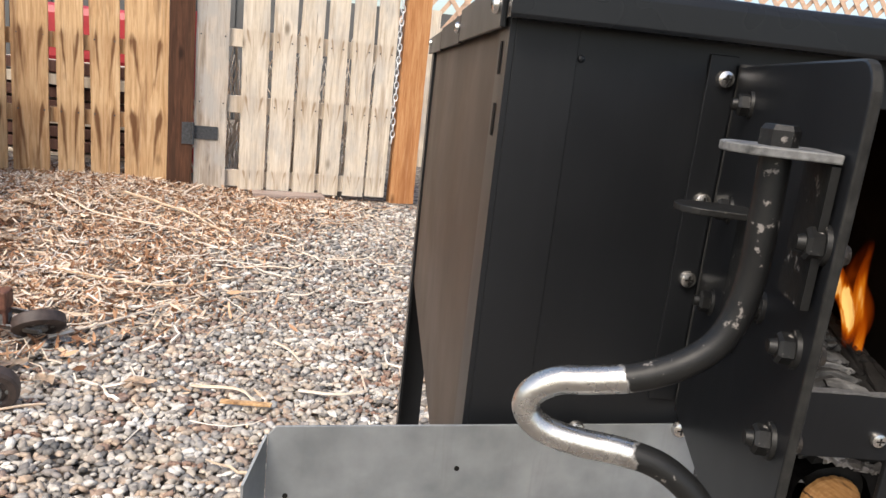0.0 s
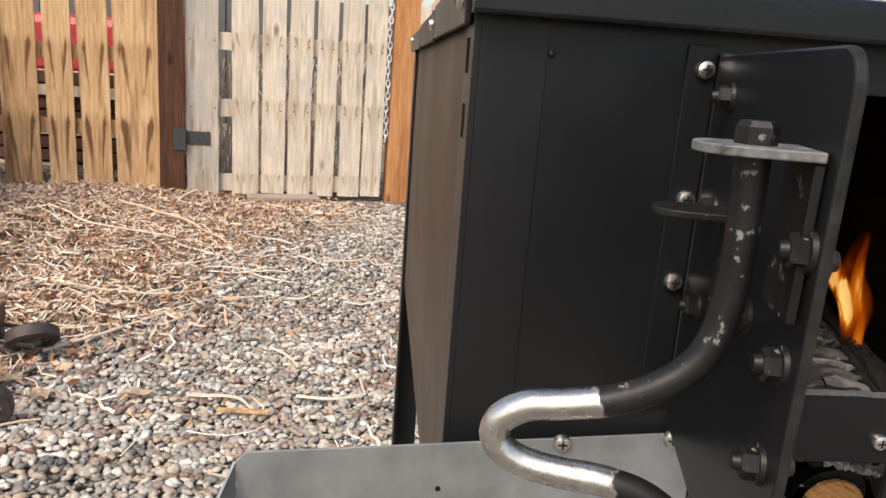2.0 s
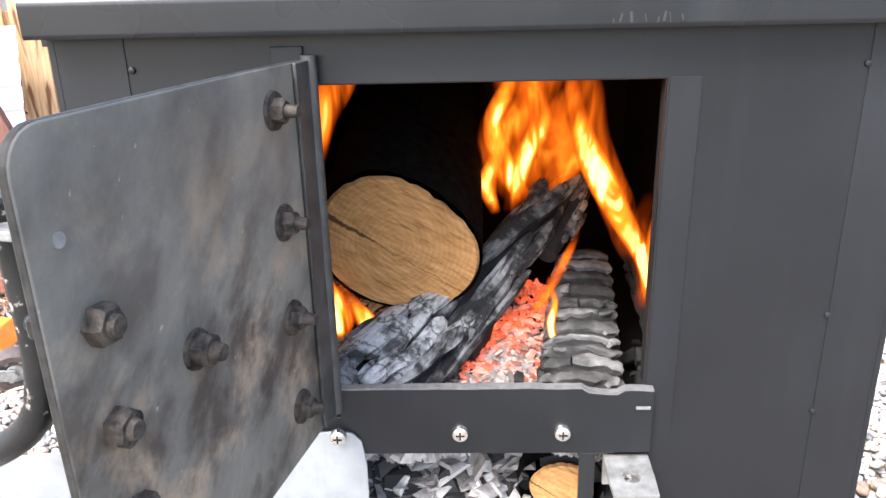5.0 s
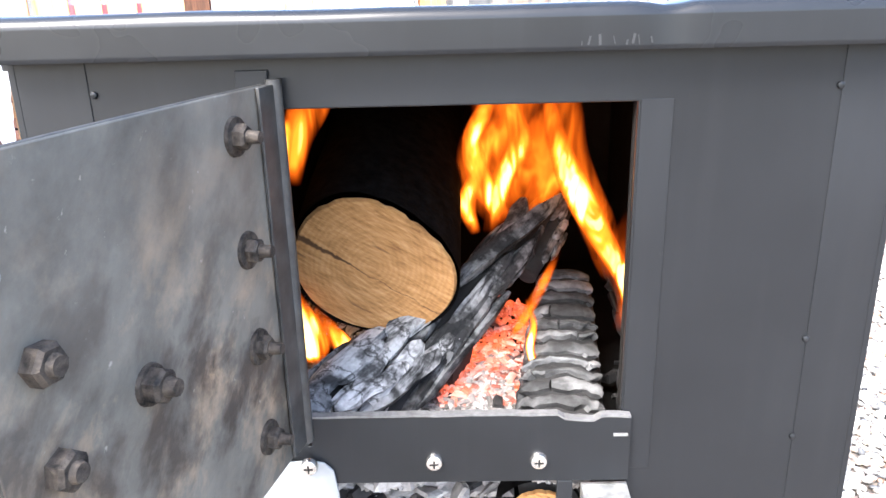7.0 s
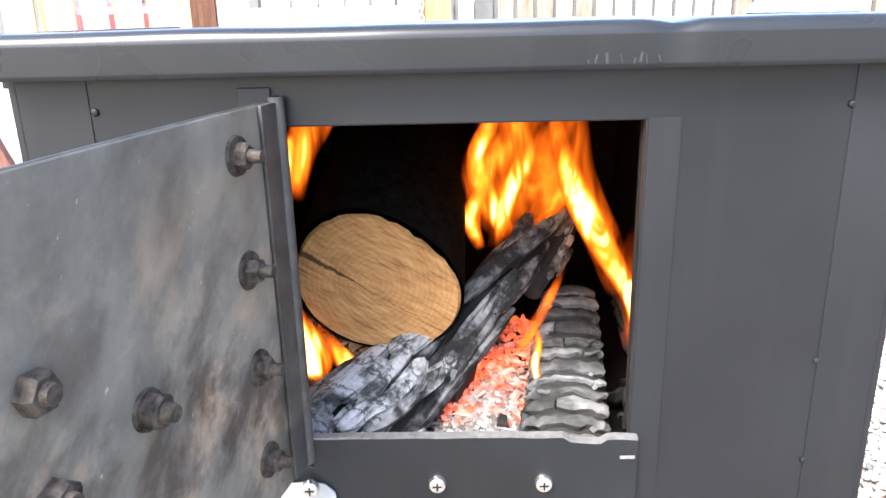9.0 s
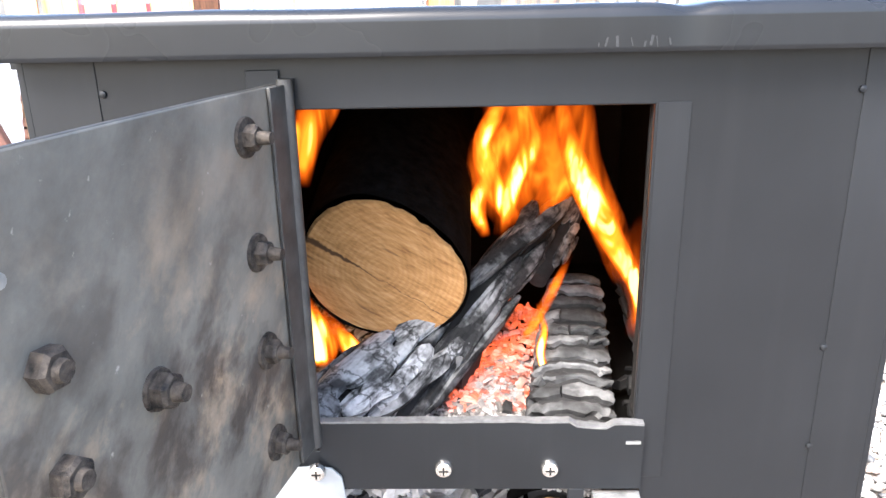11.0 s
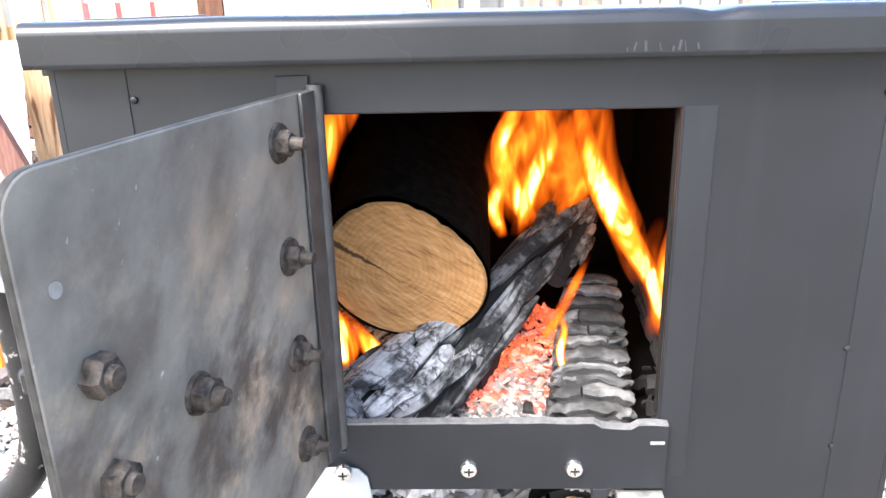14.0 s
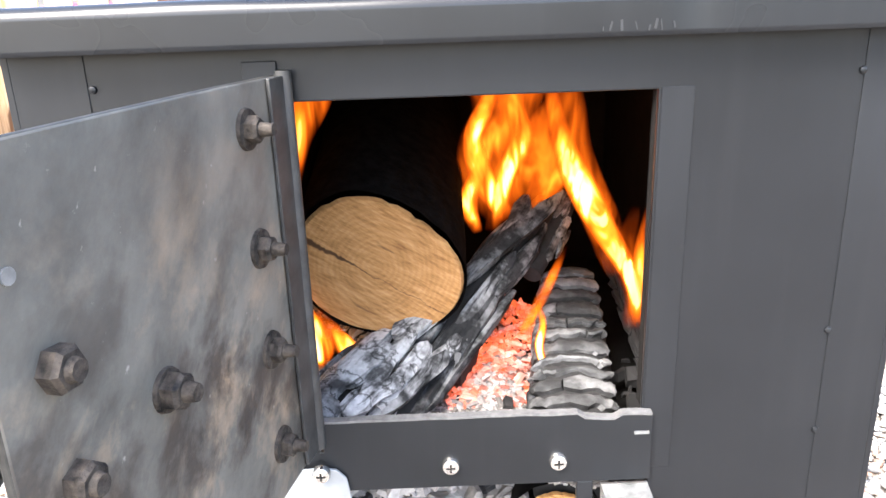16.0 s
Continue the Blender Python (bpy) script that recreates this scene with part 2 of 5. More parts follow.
def cut_wood():
    """End grain of the fresh log: saw marks, rings and drying cracks."""
    k = Mat("sawn_log_end", 0.8, 0, 0.2)
    v = k.coords((1, 1, 1), False)
    rings = k.node("ShaderNodeTexWave", Scale=95.0, Distortion=5.0, Detail=3.0)
    rings.wave_type, rings.rings_direction = "RINGS", "Y"
    k.link(v, rings.inputs["Vector"])
    tc = k.node("ShaderNodeTexCoord")
    tu = k.node("ShaderNodeMapping", Rotation=(0, radians(-32), 0))
    mp = k.node("ShaderNodeMapping", Scale=(1.0, 1.0, 7.0))
    k.link(tc.outputs["Object"], tu.inputs["Vector"])
    k.link(tu.outputs[0], mp.inputs["Vector"])
    saw = k.noise(mp.outputs[0], 55, 7, 0.72)
    c = k.ramp(saw, [(0.28, (0.18, 0.088, 0.03)), (0.5, (0.385, 0.21, 0.083)), (0.74, (0.53, 0.325, 0.15))])
    c = k.mix(0.25, c, k.ramp(rings.outputs["Fac"], [(0.2, (0.42, 0.27, 0.14)), (0.8, (0.62, 0.47, 0.3))]), "OVERLAY")
    cr = k.noise(mp.outputs[0], 16, 3, 0.5, 1.0)
    c = k.mix(k.ramp(cr, [(0.27, grey(0.7)), (0.34, grey(0))]), c, (0.09, 0.045, 0.02))
    # one drying crack runs in from the edge and thins out
    sep = k.node("ShaderNodeSeparateXYZ")
    k.link(tc.outputs["Object"], sep.inputs[0])
    wav = k.noise(v, 60, 4, 0.7)
    line = k.calc("ABSOLUTE", k.calc("ADD", k.calc("MULTIPLY_ADD", sep.outputs["X"], 0.62, sep.outputs["Z"]), k.calc("MULTIPLY_ADD", wav, 0.009, 0.0025)))
    wide = k.calc("MAXIMUM", k.calc("MULTIPLY_ADD", sep.outputs["X"], -0.075, -0.0004), 0.0003)
    c = k.mix(k.ramp(k.calc("DIVIDE", line, wide), [(0.5, grey(0.9)), (1.0, grey(0))]), c, (0.05, 0.025, 0.012))
    k.color(c)
    k.bump(saw, 0.5, 0.002)
    return k.m


def glow_mix(name, base_stops, hot, strength, lo, hi, scale=60, burnt=1.0, crack=0.85):
    """Char or ash in which parts glow."""
    k = Mat(name, 0.9, 0, 0.15)
    g = k.node("ShaderNodeNewGeometry")
    v = k.coords(shift=False)
    n = k.noise(v, 170, 5)
    c = k.ramp(g.outputs["Random Per Island"], base_stops)
    if burnt < 1:
        # blackened stretches and fine shrinkage cracks
        c = k.mix(1.0, c, k.ramp(k.noise(v, 34, 3), [(0.42, grey(burnt)), (0.56, grey(1.0))]), "MULTIPLY")
        wob = k.node("ShaderNodeTexNoise", Scale=90.0, Detail=3.0)
        k.link(v, wob.inputs["Vector"])
        sh = k.node("ShaderNodeVectorMath")
        sh.operation = "MULTIPLY_ADD"
        sh.inputs[1].default_value = (0.02, 0.02, 0.02)
        k.link(wob.outputs["Color"], sh.inputs[0])
        k.link(v, sh.inputs[2])
        vo = k.node("ShaderNodeTexVoronoi", Scale=62.0)
        vo.feature = "DISTANCE_TO_EDGE"
        k.link(sh.outputs[0], vo.inputs["Vector"])
        c = k.mix(crack, c, k.ramp(vo.outputs["Distance"], [(0.01, grey(0.06)), (0.06, grey(1.0))]), "MULTIPLY")
    k.color(k.mix(0.6, c, k.ramp(n, [(0.25, grey(0.15)), (0.75, grey(0.95))]), "OVERLAY"))
    k.bump(n, 0.5, 0.002)
    if strength:
        hotmask = k.ramp(k.noise(v, scale, 4), [(lo, grey(0)), (hi, grey(1))])
        e = k.mix(hotmask, (0, 0, 0), hot)
        k.link(e, k.b.inputs["Emission Color"])
        k.b.inputs["Emission Strength"].default_value = strength
    return k.m


def shard_mat(name, black, grey_lo, grey_hi, at_black=0.4, crack=0.75):
    """Char with its cracks along and across the burnt grain, dusted with ash."""
    k = Mat(name, 0.9, 0, 0.15)
    al, ar = k.node("ShaderNodeAttribute"), k.node("ShaderNodeAttribute")
    al.attribute_name, ar.attribute_name = "along", "around"
    cm = k.node("ShaderNodeCombineXYZ")
    k.link(k.calc("MULTIPLY", al.outputs["Fac"], 30.0), cm.inputs[0])
    k.link(k.calc("MULTIPLY", ar.outputs["Fac"], 210.0), cm.inputs[1])
    grain = k.noise(cm.outputs[0], 1.1, 6, 0.65)
    v = k.coords(shift=False)
    g = k.node("ShaderNodeNewGeometry")
    dust = k.noise(v, 42, 4)
    tone = k.ramp(g.outputs["Random Per Island"], [(0.0, grey_lo), (1.0, grey_hi)])
    c = k.mix(k.ramp(grain, [(0.36, grey(0.9)), (0.5, grey(0))]), tone, black)
    c = k.mix(k.ramp(dust, [(at_black - 0.04, grey(0.85)), (at_black + 0.08, grey(0))]), c, black)
    ck = k.node("ShaderNodeTexVoronoi", Scale=1.0)
    ck.feature = "DISTANCE_TO_EDGE"
    cv = k.node("ShaderNodeCombineXYZ")
    k.link(k.calc("MULTIPLY_ADD", k.noise(v, 110, 4), 1.3, k.calc("MULTIPLY", al.outputs["Fac"], 62.0)), cv.inputs[0])
    k.link(k.calc("MULTIPLY", ar.outputs["Fac"], 28.0), cv.inputs[1])
    k.link(cv.outputs[0], ck.inputs["Vector"])
    c = k.mix(k.ramp(ck.outputs["Distance"], [(0.01, grey(crack)), (0.06, grey(0))]), c, black)
    n = k.noise(v, 240, 5)
    k.color(k.mix(0.5, c, k.ramp(n, [(0.25, grey(0.2)), (0.75, grey(0.9))]), "OVERLAY"))
    k.bump(grain, 0.6, 0.0015)
    return k.m


def flame_mat():
    """Fire: glowing gas, thin at its edges and tips (the mesh carries how thick it is)."""
    m = bpy.data.materials.new("fire")
    m.use_nodes = True
    t = m.node_tree
    t.nodes.clear()
    out = t.nodes.new("ShaderNodeOutputMaterial")
    mix = t.nodes.new("ShaderNodeMixShader")
    tr = t.nodes.new("ShaderNodeBsdfTransparent")
    em = t.nodes.new("ShaderNodeEmission")
    at = t.nodes.new("ShaderNodeAttribute")
    at.attribute_name = "thick"
    tc = t.nodes.new("ShaderNodeTexCoord")
    mp = t.nodes.new("ShaderNodeMapping")
    mp.inputs["Scale"].default_value = (1, 1, 0.3)
    no = t.nodes.new("ShaderNodeTexNoise")
    no.inputs["Scale"].default_value = 44
    no.inputs["Detail"].default_value = 2
    no.inputs["Distortion"].default_value = 1.6
    t.links.new(tc.outputs["Object"], mp.inputs[0])
    t.links.new(mp.outputs[0], no.inputs["Vector"])
    mul = t.nodes.new("ShaderNodeMath")
    mul.operation = "MULTIPLY_ADD"
    mul.inputs[1].default_value = 3.2
    mul.inputs[2].default_value = -0.95
    t.links.new(no.outputs["Fac"], mul.inputs[0])
    m2 = t.nodes.new("ShaderNodeMath")
    m2.operation = "MULTIPLY"
    m2.use_clamp = True
    t.links.new(at.outputs["Fac"], m2.inputs[0])
    t.links.new(mul.outputs[0], m2.inputs[1])
    cr = t.nodes.new("ShaderNodeValToRGB")
    e = cr.color_ramp.elements
    e.new(0.3), e.new(0.6)
    for el, p, c in zip(e, (0.0, 0.35, 0.7, 1.0), ((0.3, 0.03, 0.002, 1), (0.62, 0.1, 0.004, 1), (1.0, 0.3, 0.018, 1), (1.5, 0.95, 0.3, 1))):
        el.position, el.color = p, c
    t.links.new(m2.outputs[0], cr.inputs[0])
    t.links.new(cr.outputs[0], em.inputs["Color"])
    em.inputs["Strength"].default_value = FIRE
    al = t.nodes.new("ShaderNodeMath")
    al.operation = "MULTIPLY"
    al.use_clamp = True
    al.inputs[1].default_value = 1.1
    t.links.new(m2.outputs[0], al.inputs[0])
    t.links.new(al.outputs[0], mix.inputs[0])
    t.links.new(tr.outputs[0], mix.inputs[1])
    t.links.new(em.outputs[0], mix.inputs[2])
    t.links.new(mix.outputs[0], out.inputs["Surface"])
    return m


FIRE = 0.36
SIDE = painted_steel("brown_black_paint", -0.1, 0.9)
RIM = painted_steel("rubbed_black_paint", 0.1)
PAINT, DOOR, GALV, ROD = painted_steel(), door_steel(), galvanized(), worn_rod()
CHROME = plain("zinc_screw", (0.62, 0.6, 0.57), 0.22, 0.95, 0.1, 200)
SCUFF = plain("scuffed_paint", (0.013, 0.0135, 0.014), 0.56, 0.0, 0.3, 300)
EDGE = plain("bare_cut_edge", (0.11, 0.108, 0.105), 0.5, 0.1, 0.3, 300)
OLDNUT = plain("sooty_steel", (0.034, 0.027, 0.021), 0.72, 0.05, 1.0, 260, 1.0, 0.3)
WORN = plain("worn_grey_bracket", (0.15, 0.15, 0.145), 0.55, 0.2, 0.75, 130, 0.5)
RAWEDGE = plain("dull_plate_edge", (0.018, 0.0175, 0.016), 0.7, 0.0, 0.6, 140, 0.3, 0.2)
HINGE = plain("sooty_hinge_steel", (0.03, 0.029, 0.027), 0.55, 0.0, 0.6, 90, 0.3)
DULL = plain("dull_steel", (0.22, 0.22, 0.212), 0.48, 0.5, 0.35, 120, 0.25)
# real soot in the firebox; elsewhere its black stands for shade in openings
SOOT_AND_SHADE = plain("soot", (0.012, 0.011, 0.01), 0.9, 0, 0.4, 30, 0.4, 0.1)
CEDAR = plank_wood("fence_pine", (0.36, 0.2, 0.09), (0.62, 0.4, 0.21), (0.78, 0.58, 0.36), (0.13, 0.052, 0.02), 0.6, rails=((0.377, 0.36, 1.05), (0.74, 0.3, 0.9), (1.2, 0.3, 0.8)))
GREYWOOD = plank_wood("bleached_pallet_wood", (0.42, 0.325, 0.22), (0.69, 0.6, 0.48), (0.8, 0.73, 0.63), (0.3, 0.2, 0.12), 0.62, 0.5, rails=((0.485, 0.09, 0.75), (0.825, 0.09, 0.7), (0.09, 0.06, 0.6)))
DARKPOST = plank_wood("dark_stained_post", (0.04, 0.018, 0.01), (0.09, 0.04, 0.022), (0.15, 0.068, 0.036), (0.05, 0.025, 0.015), 0.6)
REDPOST = plank_wood("orange_cedar_post", (0.34, 0.13, 0.045), (0.5, 0.235, 0.095), (0.64, 0.37, 0.18), (0.3, 0.11, 0.04), 0.6)
PEEL = plank_wood("peeling_board", (0.3, 0.24, 0.18), (0.55, 0.48, 0.4), (0.68, 0.62, 0.54), (0.2, 0.15, 0.11), 0.6, 0.8)
PLANK = plank_wood("weathered_plank", (0.22, 0.16, 0.13), (0.36, 0.28, 0.24), (0.48, 0.4, 0.35), (0.2, 0.14, 0.11), 0.65, 0.3, 0)
BROWN = plank_wood("brown_ladder_wood", (0.07, 0.035, 0.025), (0.13, 0.065, 0.05), (0.19, 0.1, 0.08), (0.06, 0.03, 0.02), 0.65)
TREAD = plank_wood("grey_brown_tread", (0.13, 0.08, 0.055), (0.24, 0.16, 0.12), (0.34, 0.25, 0.2), (0.1, 0.06, 0.04), 0.65, 0.2)
ORANGE = plain("orange_enamel", (0.75, 0.21, 0.012), 0.42, 0, 0.18, 25, 0.06)
RUSTY = plain("rusty_brown_steel", (0.13, 0.055, 0.035), 0.65, 0.2, 0.4, 70, 0.3)
TYRE = plain("caster_rubber", (0.05, 0.035, 0.03), 0.6, 0, 0.4, 60, 0.2)
WHITE = plain("white_sheet_metal", (0.72, 0.74, 0.76), 0.4, 0.1, 0.08, 14, 0.05)
IRON = plain("grey_hinge_iron", (0.07, 0.073, 0.077), 0.55, 0.5, 0.35, 90, 0.3)
GREYWALL = plain("grey_sheet_metal", (0.09, 0.09, 0.088), 0.5, 0.0, 0.2, 6, 0.05)
RED = plain("red_paint", (0.42, 0.035, 0.045), 0.45, 0, 0.15, 10, 0.05)
BARK = plain("charred_bark", (0.0055, 0.005, 0.0048), 1.0, 0, 0.7, 130, 1.0, 0.03)
LOGEND = cut_wood()
ASHCHAR = glow_mix("ash_coated_char", [(0.0, (0.26, 0.26, 0.26)), (0.5, (0.44, 0.435, 0.43)), (1.0, (0.6, 0.59, 0.58))], (1, 0.1, 0.02), 0, 0, 1, burnt=0.3)
RIDGE = glow_mix("ridged_ash_char", [(0.0, (0.045, 0.045, 0.045)), (0.5, (0.11, 0.11, 0.111)), (1.0, (0.22, 0.22, 0.22))], (1, 0.1, 0.02), 0, 0, 1, burnt=0.45, crack=0.0)
SHARD = shard_mat("split_char", (0.006, 0.006, 0.006), (0.1, 0.1, 0.101), (0.32, 0.318, 0.315), 0.48, 0.15)
PALESHARD = shard_mat("ash_coated_shards", (0.012, 0.012, 0.0115), (0.24, 0.238, 0.235), (0.56, 0.55, 0.535), 0.42)
BLACKCHAR = plain("black_char", (0.016, 0.015, 0.015), 0.9, 0, 0.4, 120, 0.6)
ASH = glow_mix("wood_ash", [(0.0, (0.13, 0.12, 0.11)), (0.5, (0.27, 0.25, 0.235)), (1.0, (0.42, 0.4, 0.38))], (1, 0.1, 0.02), 0, 0, 1)
EMBER = glow_mix("glowing_ember", [(0.0, (0.1, 0.05, 0.04)), (0.6, (0.32, 0.2, 0.17)), (1.0, (0.5, 0.42, 0.38))], (1.0, 0.13, 0.035), 0.22, 0.4, 0.68, 40)
FLAME = flame_mat()
PEBBLE, SOIL = pebble_mat(), soil_mat()
STRAW = island_ramp("dry_stalks", [(0.0, (0.45, 0.31, 0.2)), (0.4, (0.68, 0.56, 0.44)), (1.0, (0.82, 0.76, 0.68))], 0.8, 0.2, 40)
LEAF = island_ramp("dead_leaves", [(0.0, (0.13, 0.06, 0.033)), (0.35, (0.35, 0.185, 0.102)), (0.7, (0.53, 0.34, 0.213)), (1.0, (0.76, 0.63, 0.5))], 0.8, 0.2, 30)
LATTICE = plain("lattice_wood", (0.55, 0.38, 0.27), 0.7, 0, 0.2, 20)
PALELEAF = plain("pale_tan_leaf", (0.62, 0.48, 0.35), 0.8, 0, 0.3, 60, 0.3)
BAG = plain("blue_grey_plastic", (0.16, 0.18, 0.3), 0.4, 0, 0.4, 8)


# ---- building helpers ----
def link_mesh(name, bm, mat, parent=None, label="", smooth=False, bevel=0.0, mats=()):
    if bevel:
        ed = [e for e in bm.edges if len(e.link_faces) == 2 and e.calc_face_angle(0) > 0.5]
        bmesh.ops.bevel(bm, geom=ed, offset=bevel, segments=2, affect="EDGES", profile=0.5, clamp_overlap=True)
    bmesh.ops.recalc_face_normals(bm, faces=bm.faces[:])
    me = bpy.data.meshes.new(name)
    if smooth:
        for f in bm.faces:
            f.smooth = True
    bm.to_mesh(me)
    bm.free()
    me.materials.append(mat)
    for x in mats:
        me.materials.append(x)
    ob = new(name, me)
    if smooth:
        me.set_sharp_from_angle(angle=radians(38))
    if parent:
        ob.parent = parent
    if label:
        ob["label"] = label
    return ob


def part(name, bm, material, parent, label="", **kw):
    return link_mesh(name, bm, material, parent, label, **kw)


def thing(name, label, category, group="", kind=""):
    return tagged(new(name), label, category, group, kind)


def box(x0, x1, y0, y1, z0, z1, bm=None):
    bm = bm or bmesh.new()
    m = Matrix.Translation(((x0 + x1) / 2, (y0 + y1) / 2, (z0 + z1) / 2)) @ Matrix.Diagonal((x1 - x0, y1 - y0, z1 - z0, 1))
    bmesh.ops.create_cube(bm, size=1, matrix=m)
    return bm


def beam(a, b, w, h, up=(0, 0, 1), bm=None):
    """A square bar from a to b, w across and h along up."""
    bm = bm or bmesh.new()
    a, b = Vector(a), Vector(b)
    d = (b - a).normalized()
    s = d.cross(Vector(up)).normalized()
    u = s.cross(d)
    m = Matrix((( s.x * w, d.x * (b - a).length, u.x * h, 0), (s.y * w, d.y * (b - a).length, u.y * h, 0),
                (s.z * w, d.z * (b - a).length, u.z * h, 0), (0, 0, 0, 1)))
    m.translation = (a + b) / 2
    bmesh.ops.create_cube(bm, size=1, matrix=m)
    return bm


def rod(a, b, r, n=16, bm=None, r2=None):
    bm = bm or bmesh.new()
    a, b = Vector(a), Vector(b)
    m = Matrix.Translation((a + b) / 2) @ (b - a).to_track_quat("Z", "Y").to_matrix().to_4x4()
    bmesh.ops.create_cone(bm, cap_ends=True, segments=n, radius1=r, radius2=r if r2 is None else r2, depth=(b - a).length, matrix=m)
    return bm


def spline(pts, steps=8):
    """Catmull-Rom through the points."""
    p = [Vector(q) for q in pts]
    p = [2 * p[0] - p[1]] + p + [2 * p[-1] - p[-2]]
    res = []
    for i in range(1, len(p) - 2):
        for k in range(steps):
            t = k / steps
            res.append(0.5 * (2 * p[i] + (p[i + 1] - p[i - 1]) * t + (2 * p[i - 1] - 5 * p[i] + 4 * p[i + 1] - p[i + 2]) * t * t
                              + (3 * p[i] - p[i - 1] - 3 * p[i + 1] + p[i + 2]) * t ** 3))
    return res + [p[-2]]


def tube(pts, r, n=12, bm=None):
    """A round tube through a list of points; r is a radius or a function of 0..1."""
    bm = bm or bmesh.new()
    up = Vector((0.13, 0.31, 0.94))
    rings = []
    for i, p in enumerate(pts):
        d = (pts[min(i + 1, len(pts) - 1)] - pts[max(i - 1, 0)]).normalized()
        if i == 0:
            s = d.orthogonal().normalized()
        else:
            s = (s - d * s.dot(d)).normalized()
        u = d.cross(s)
        rr = r(i / (len(pts) - 1)) if callable(r) else r
        rings.append([bm.verts.new(p + (s * math.cos(a) + u * math.sin(a)) * rr) for a in (2 * math.pi * k / n for k in range(n))])
    for a, b in zip(rings, rings[1:]):
        for k in range(n):
            bm.faces.new((a[k], a[(k + 1) % n], b[(k + 1) % n], b[k]))
    bm.faces.new(rings[0][::-1]), bm.faces.new(rings[-1])
    return bm


def screw(parent, p, d, r=0.0045, mat=None, name="screw", label="bright pan-head screw"):
    """A pan-head screw with a cross recess, its head towards d."""
    bm = bmesh.new()
    prof = [(r, 0), (r, 0.25 * r), (0.86 * r, 0.6 * r), (0.5 * r, 0.77 * r), (0.18 * r, 0.8 * r)]
    n = 16
    rings = [[bm.verts.new((x * math.cos(2 * math.pi * k / n), x * math.sin(2 * math.pi * k / n), z))
              for k in range(n)] for i, (x, z) in enumerate(prof)]
    for a, b in zip(rings, rings[1:]):
        for k in range(n):
            bm.faces.new((a[k], a[(k + 1) % n], b[(k + 1) % n], b[k]))
    bm.faces.new(rings[-1]), bm.faces.new(rings[0][::-1])
    if r > 0.003:
        # a raised dark cross in place of the shaded recess
        n0 = len(bm.faces)
        box(-0.5 * r, 0.5 * r, -0.09 * r, 0.09 * r, 0.6 * r, 0.83 * r, bm)
        box(-0.09 * r, 0.09 * r, -0.5 * r, 0.5 * r, 0.6 * r, 0.835 * r, bm)
        bm.faces.ensure_lookup_table()
        for f in bm.faces[n0:]:
            f.material_index = 1
    ob = link_mesh(name, bm, mat or CHROME, parent, label, smooth=True, mats=(SOOT_AND_SHADE,))
    ob.matrix_basis = Matrix.Translation(p) @ Vector(d).to_track_quat("Z", "Y").to_matrix().to_4x4()
    return ob


def bolt(parent, p, d, r=0.0052, nut=0.005, stud=0.005, mat=None, name="bolt", washer=0.0, spin=0.0):
    """A hex nut or head on a washer with its stud end, standing out towards d."""
    bm = bmesh.new()
    z = 0
    if washer:
        bmesh.ops.create_cone(bm, cap_ends=True, segments=20, radius1=washer, radius2=washer * 0.96, depth=0.0014, matrix=Matrix.Translation((0, 0, 0.0007)))
        z = 0.0014
    bmesh.ops.create_cone(bm, cap_ends=True, segments=6, radius1=r, radius2=r, depth=nut * 0.75, matrix=Matrix.Translation((0, 0, z + nut * 0.375)))
    bmesh.ops.create_cone(bm, cap_ends=True, segments=6, radius1=r, radius2=r * 0.82, depth=nut * 0.25, matrix=Matrix.Translation((0, 0, z + nut * 0.875)))
    if stud:
        bmesh.ops.create_cone(bm, cap_ends=True, segments=12, radius1=r * 0.55, radius2=r * 0.45, depth=stud, matrix=Matrix.Translation((0, 0, z + nut + stud / 2)))
    ob = link_mesh(name, bm, mat or OLDNUT, parent, "", smooth=True)
    ob.matrix_basis = Matrix.Translation(p) @ Vector(d).to_track_quat("Z", "Y").to_matrix().to_4x4() @ pose(0, 0, 0, 0, 0, spin)
    return ob


def plate(xs, zs, keep, y0, y1):
    """A sheet in the x-z plane between y0 and y1 out of the kept cells of a grid."""
    bm = bmesh.new()
    v = {}
    faces = []
    for i, j in keep:
        q = []
        for a, b in ((i, j), (i + 1, j), (i + 1, j + 1), (i, j + 1)):
            if (a, b) not in v:
                v[a, b] = bm.verts.new((xs[a], y0, zs[b]))
            q.append(v[a, b])
        faces.append(bm.faces.new(q))
    ext = bmesh.ops.extrude_face_region(bm, geom=faces)
    bmesh.ops.translate(bm, verts=[g for g in ext["geom"] if isinstance(g, bmesh.types.BMVert)], vec=(0, y1 - y0, 0))
    return bm


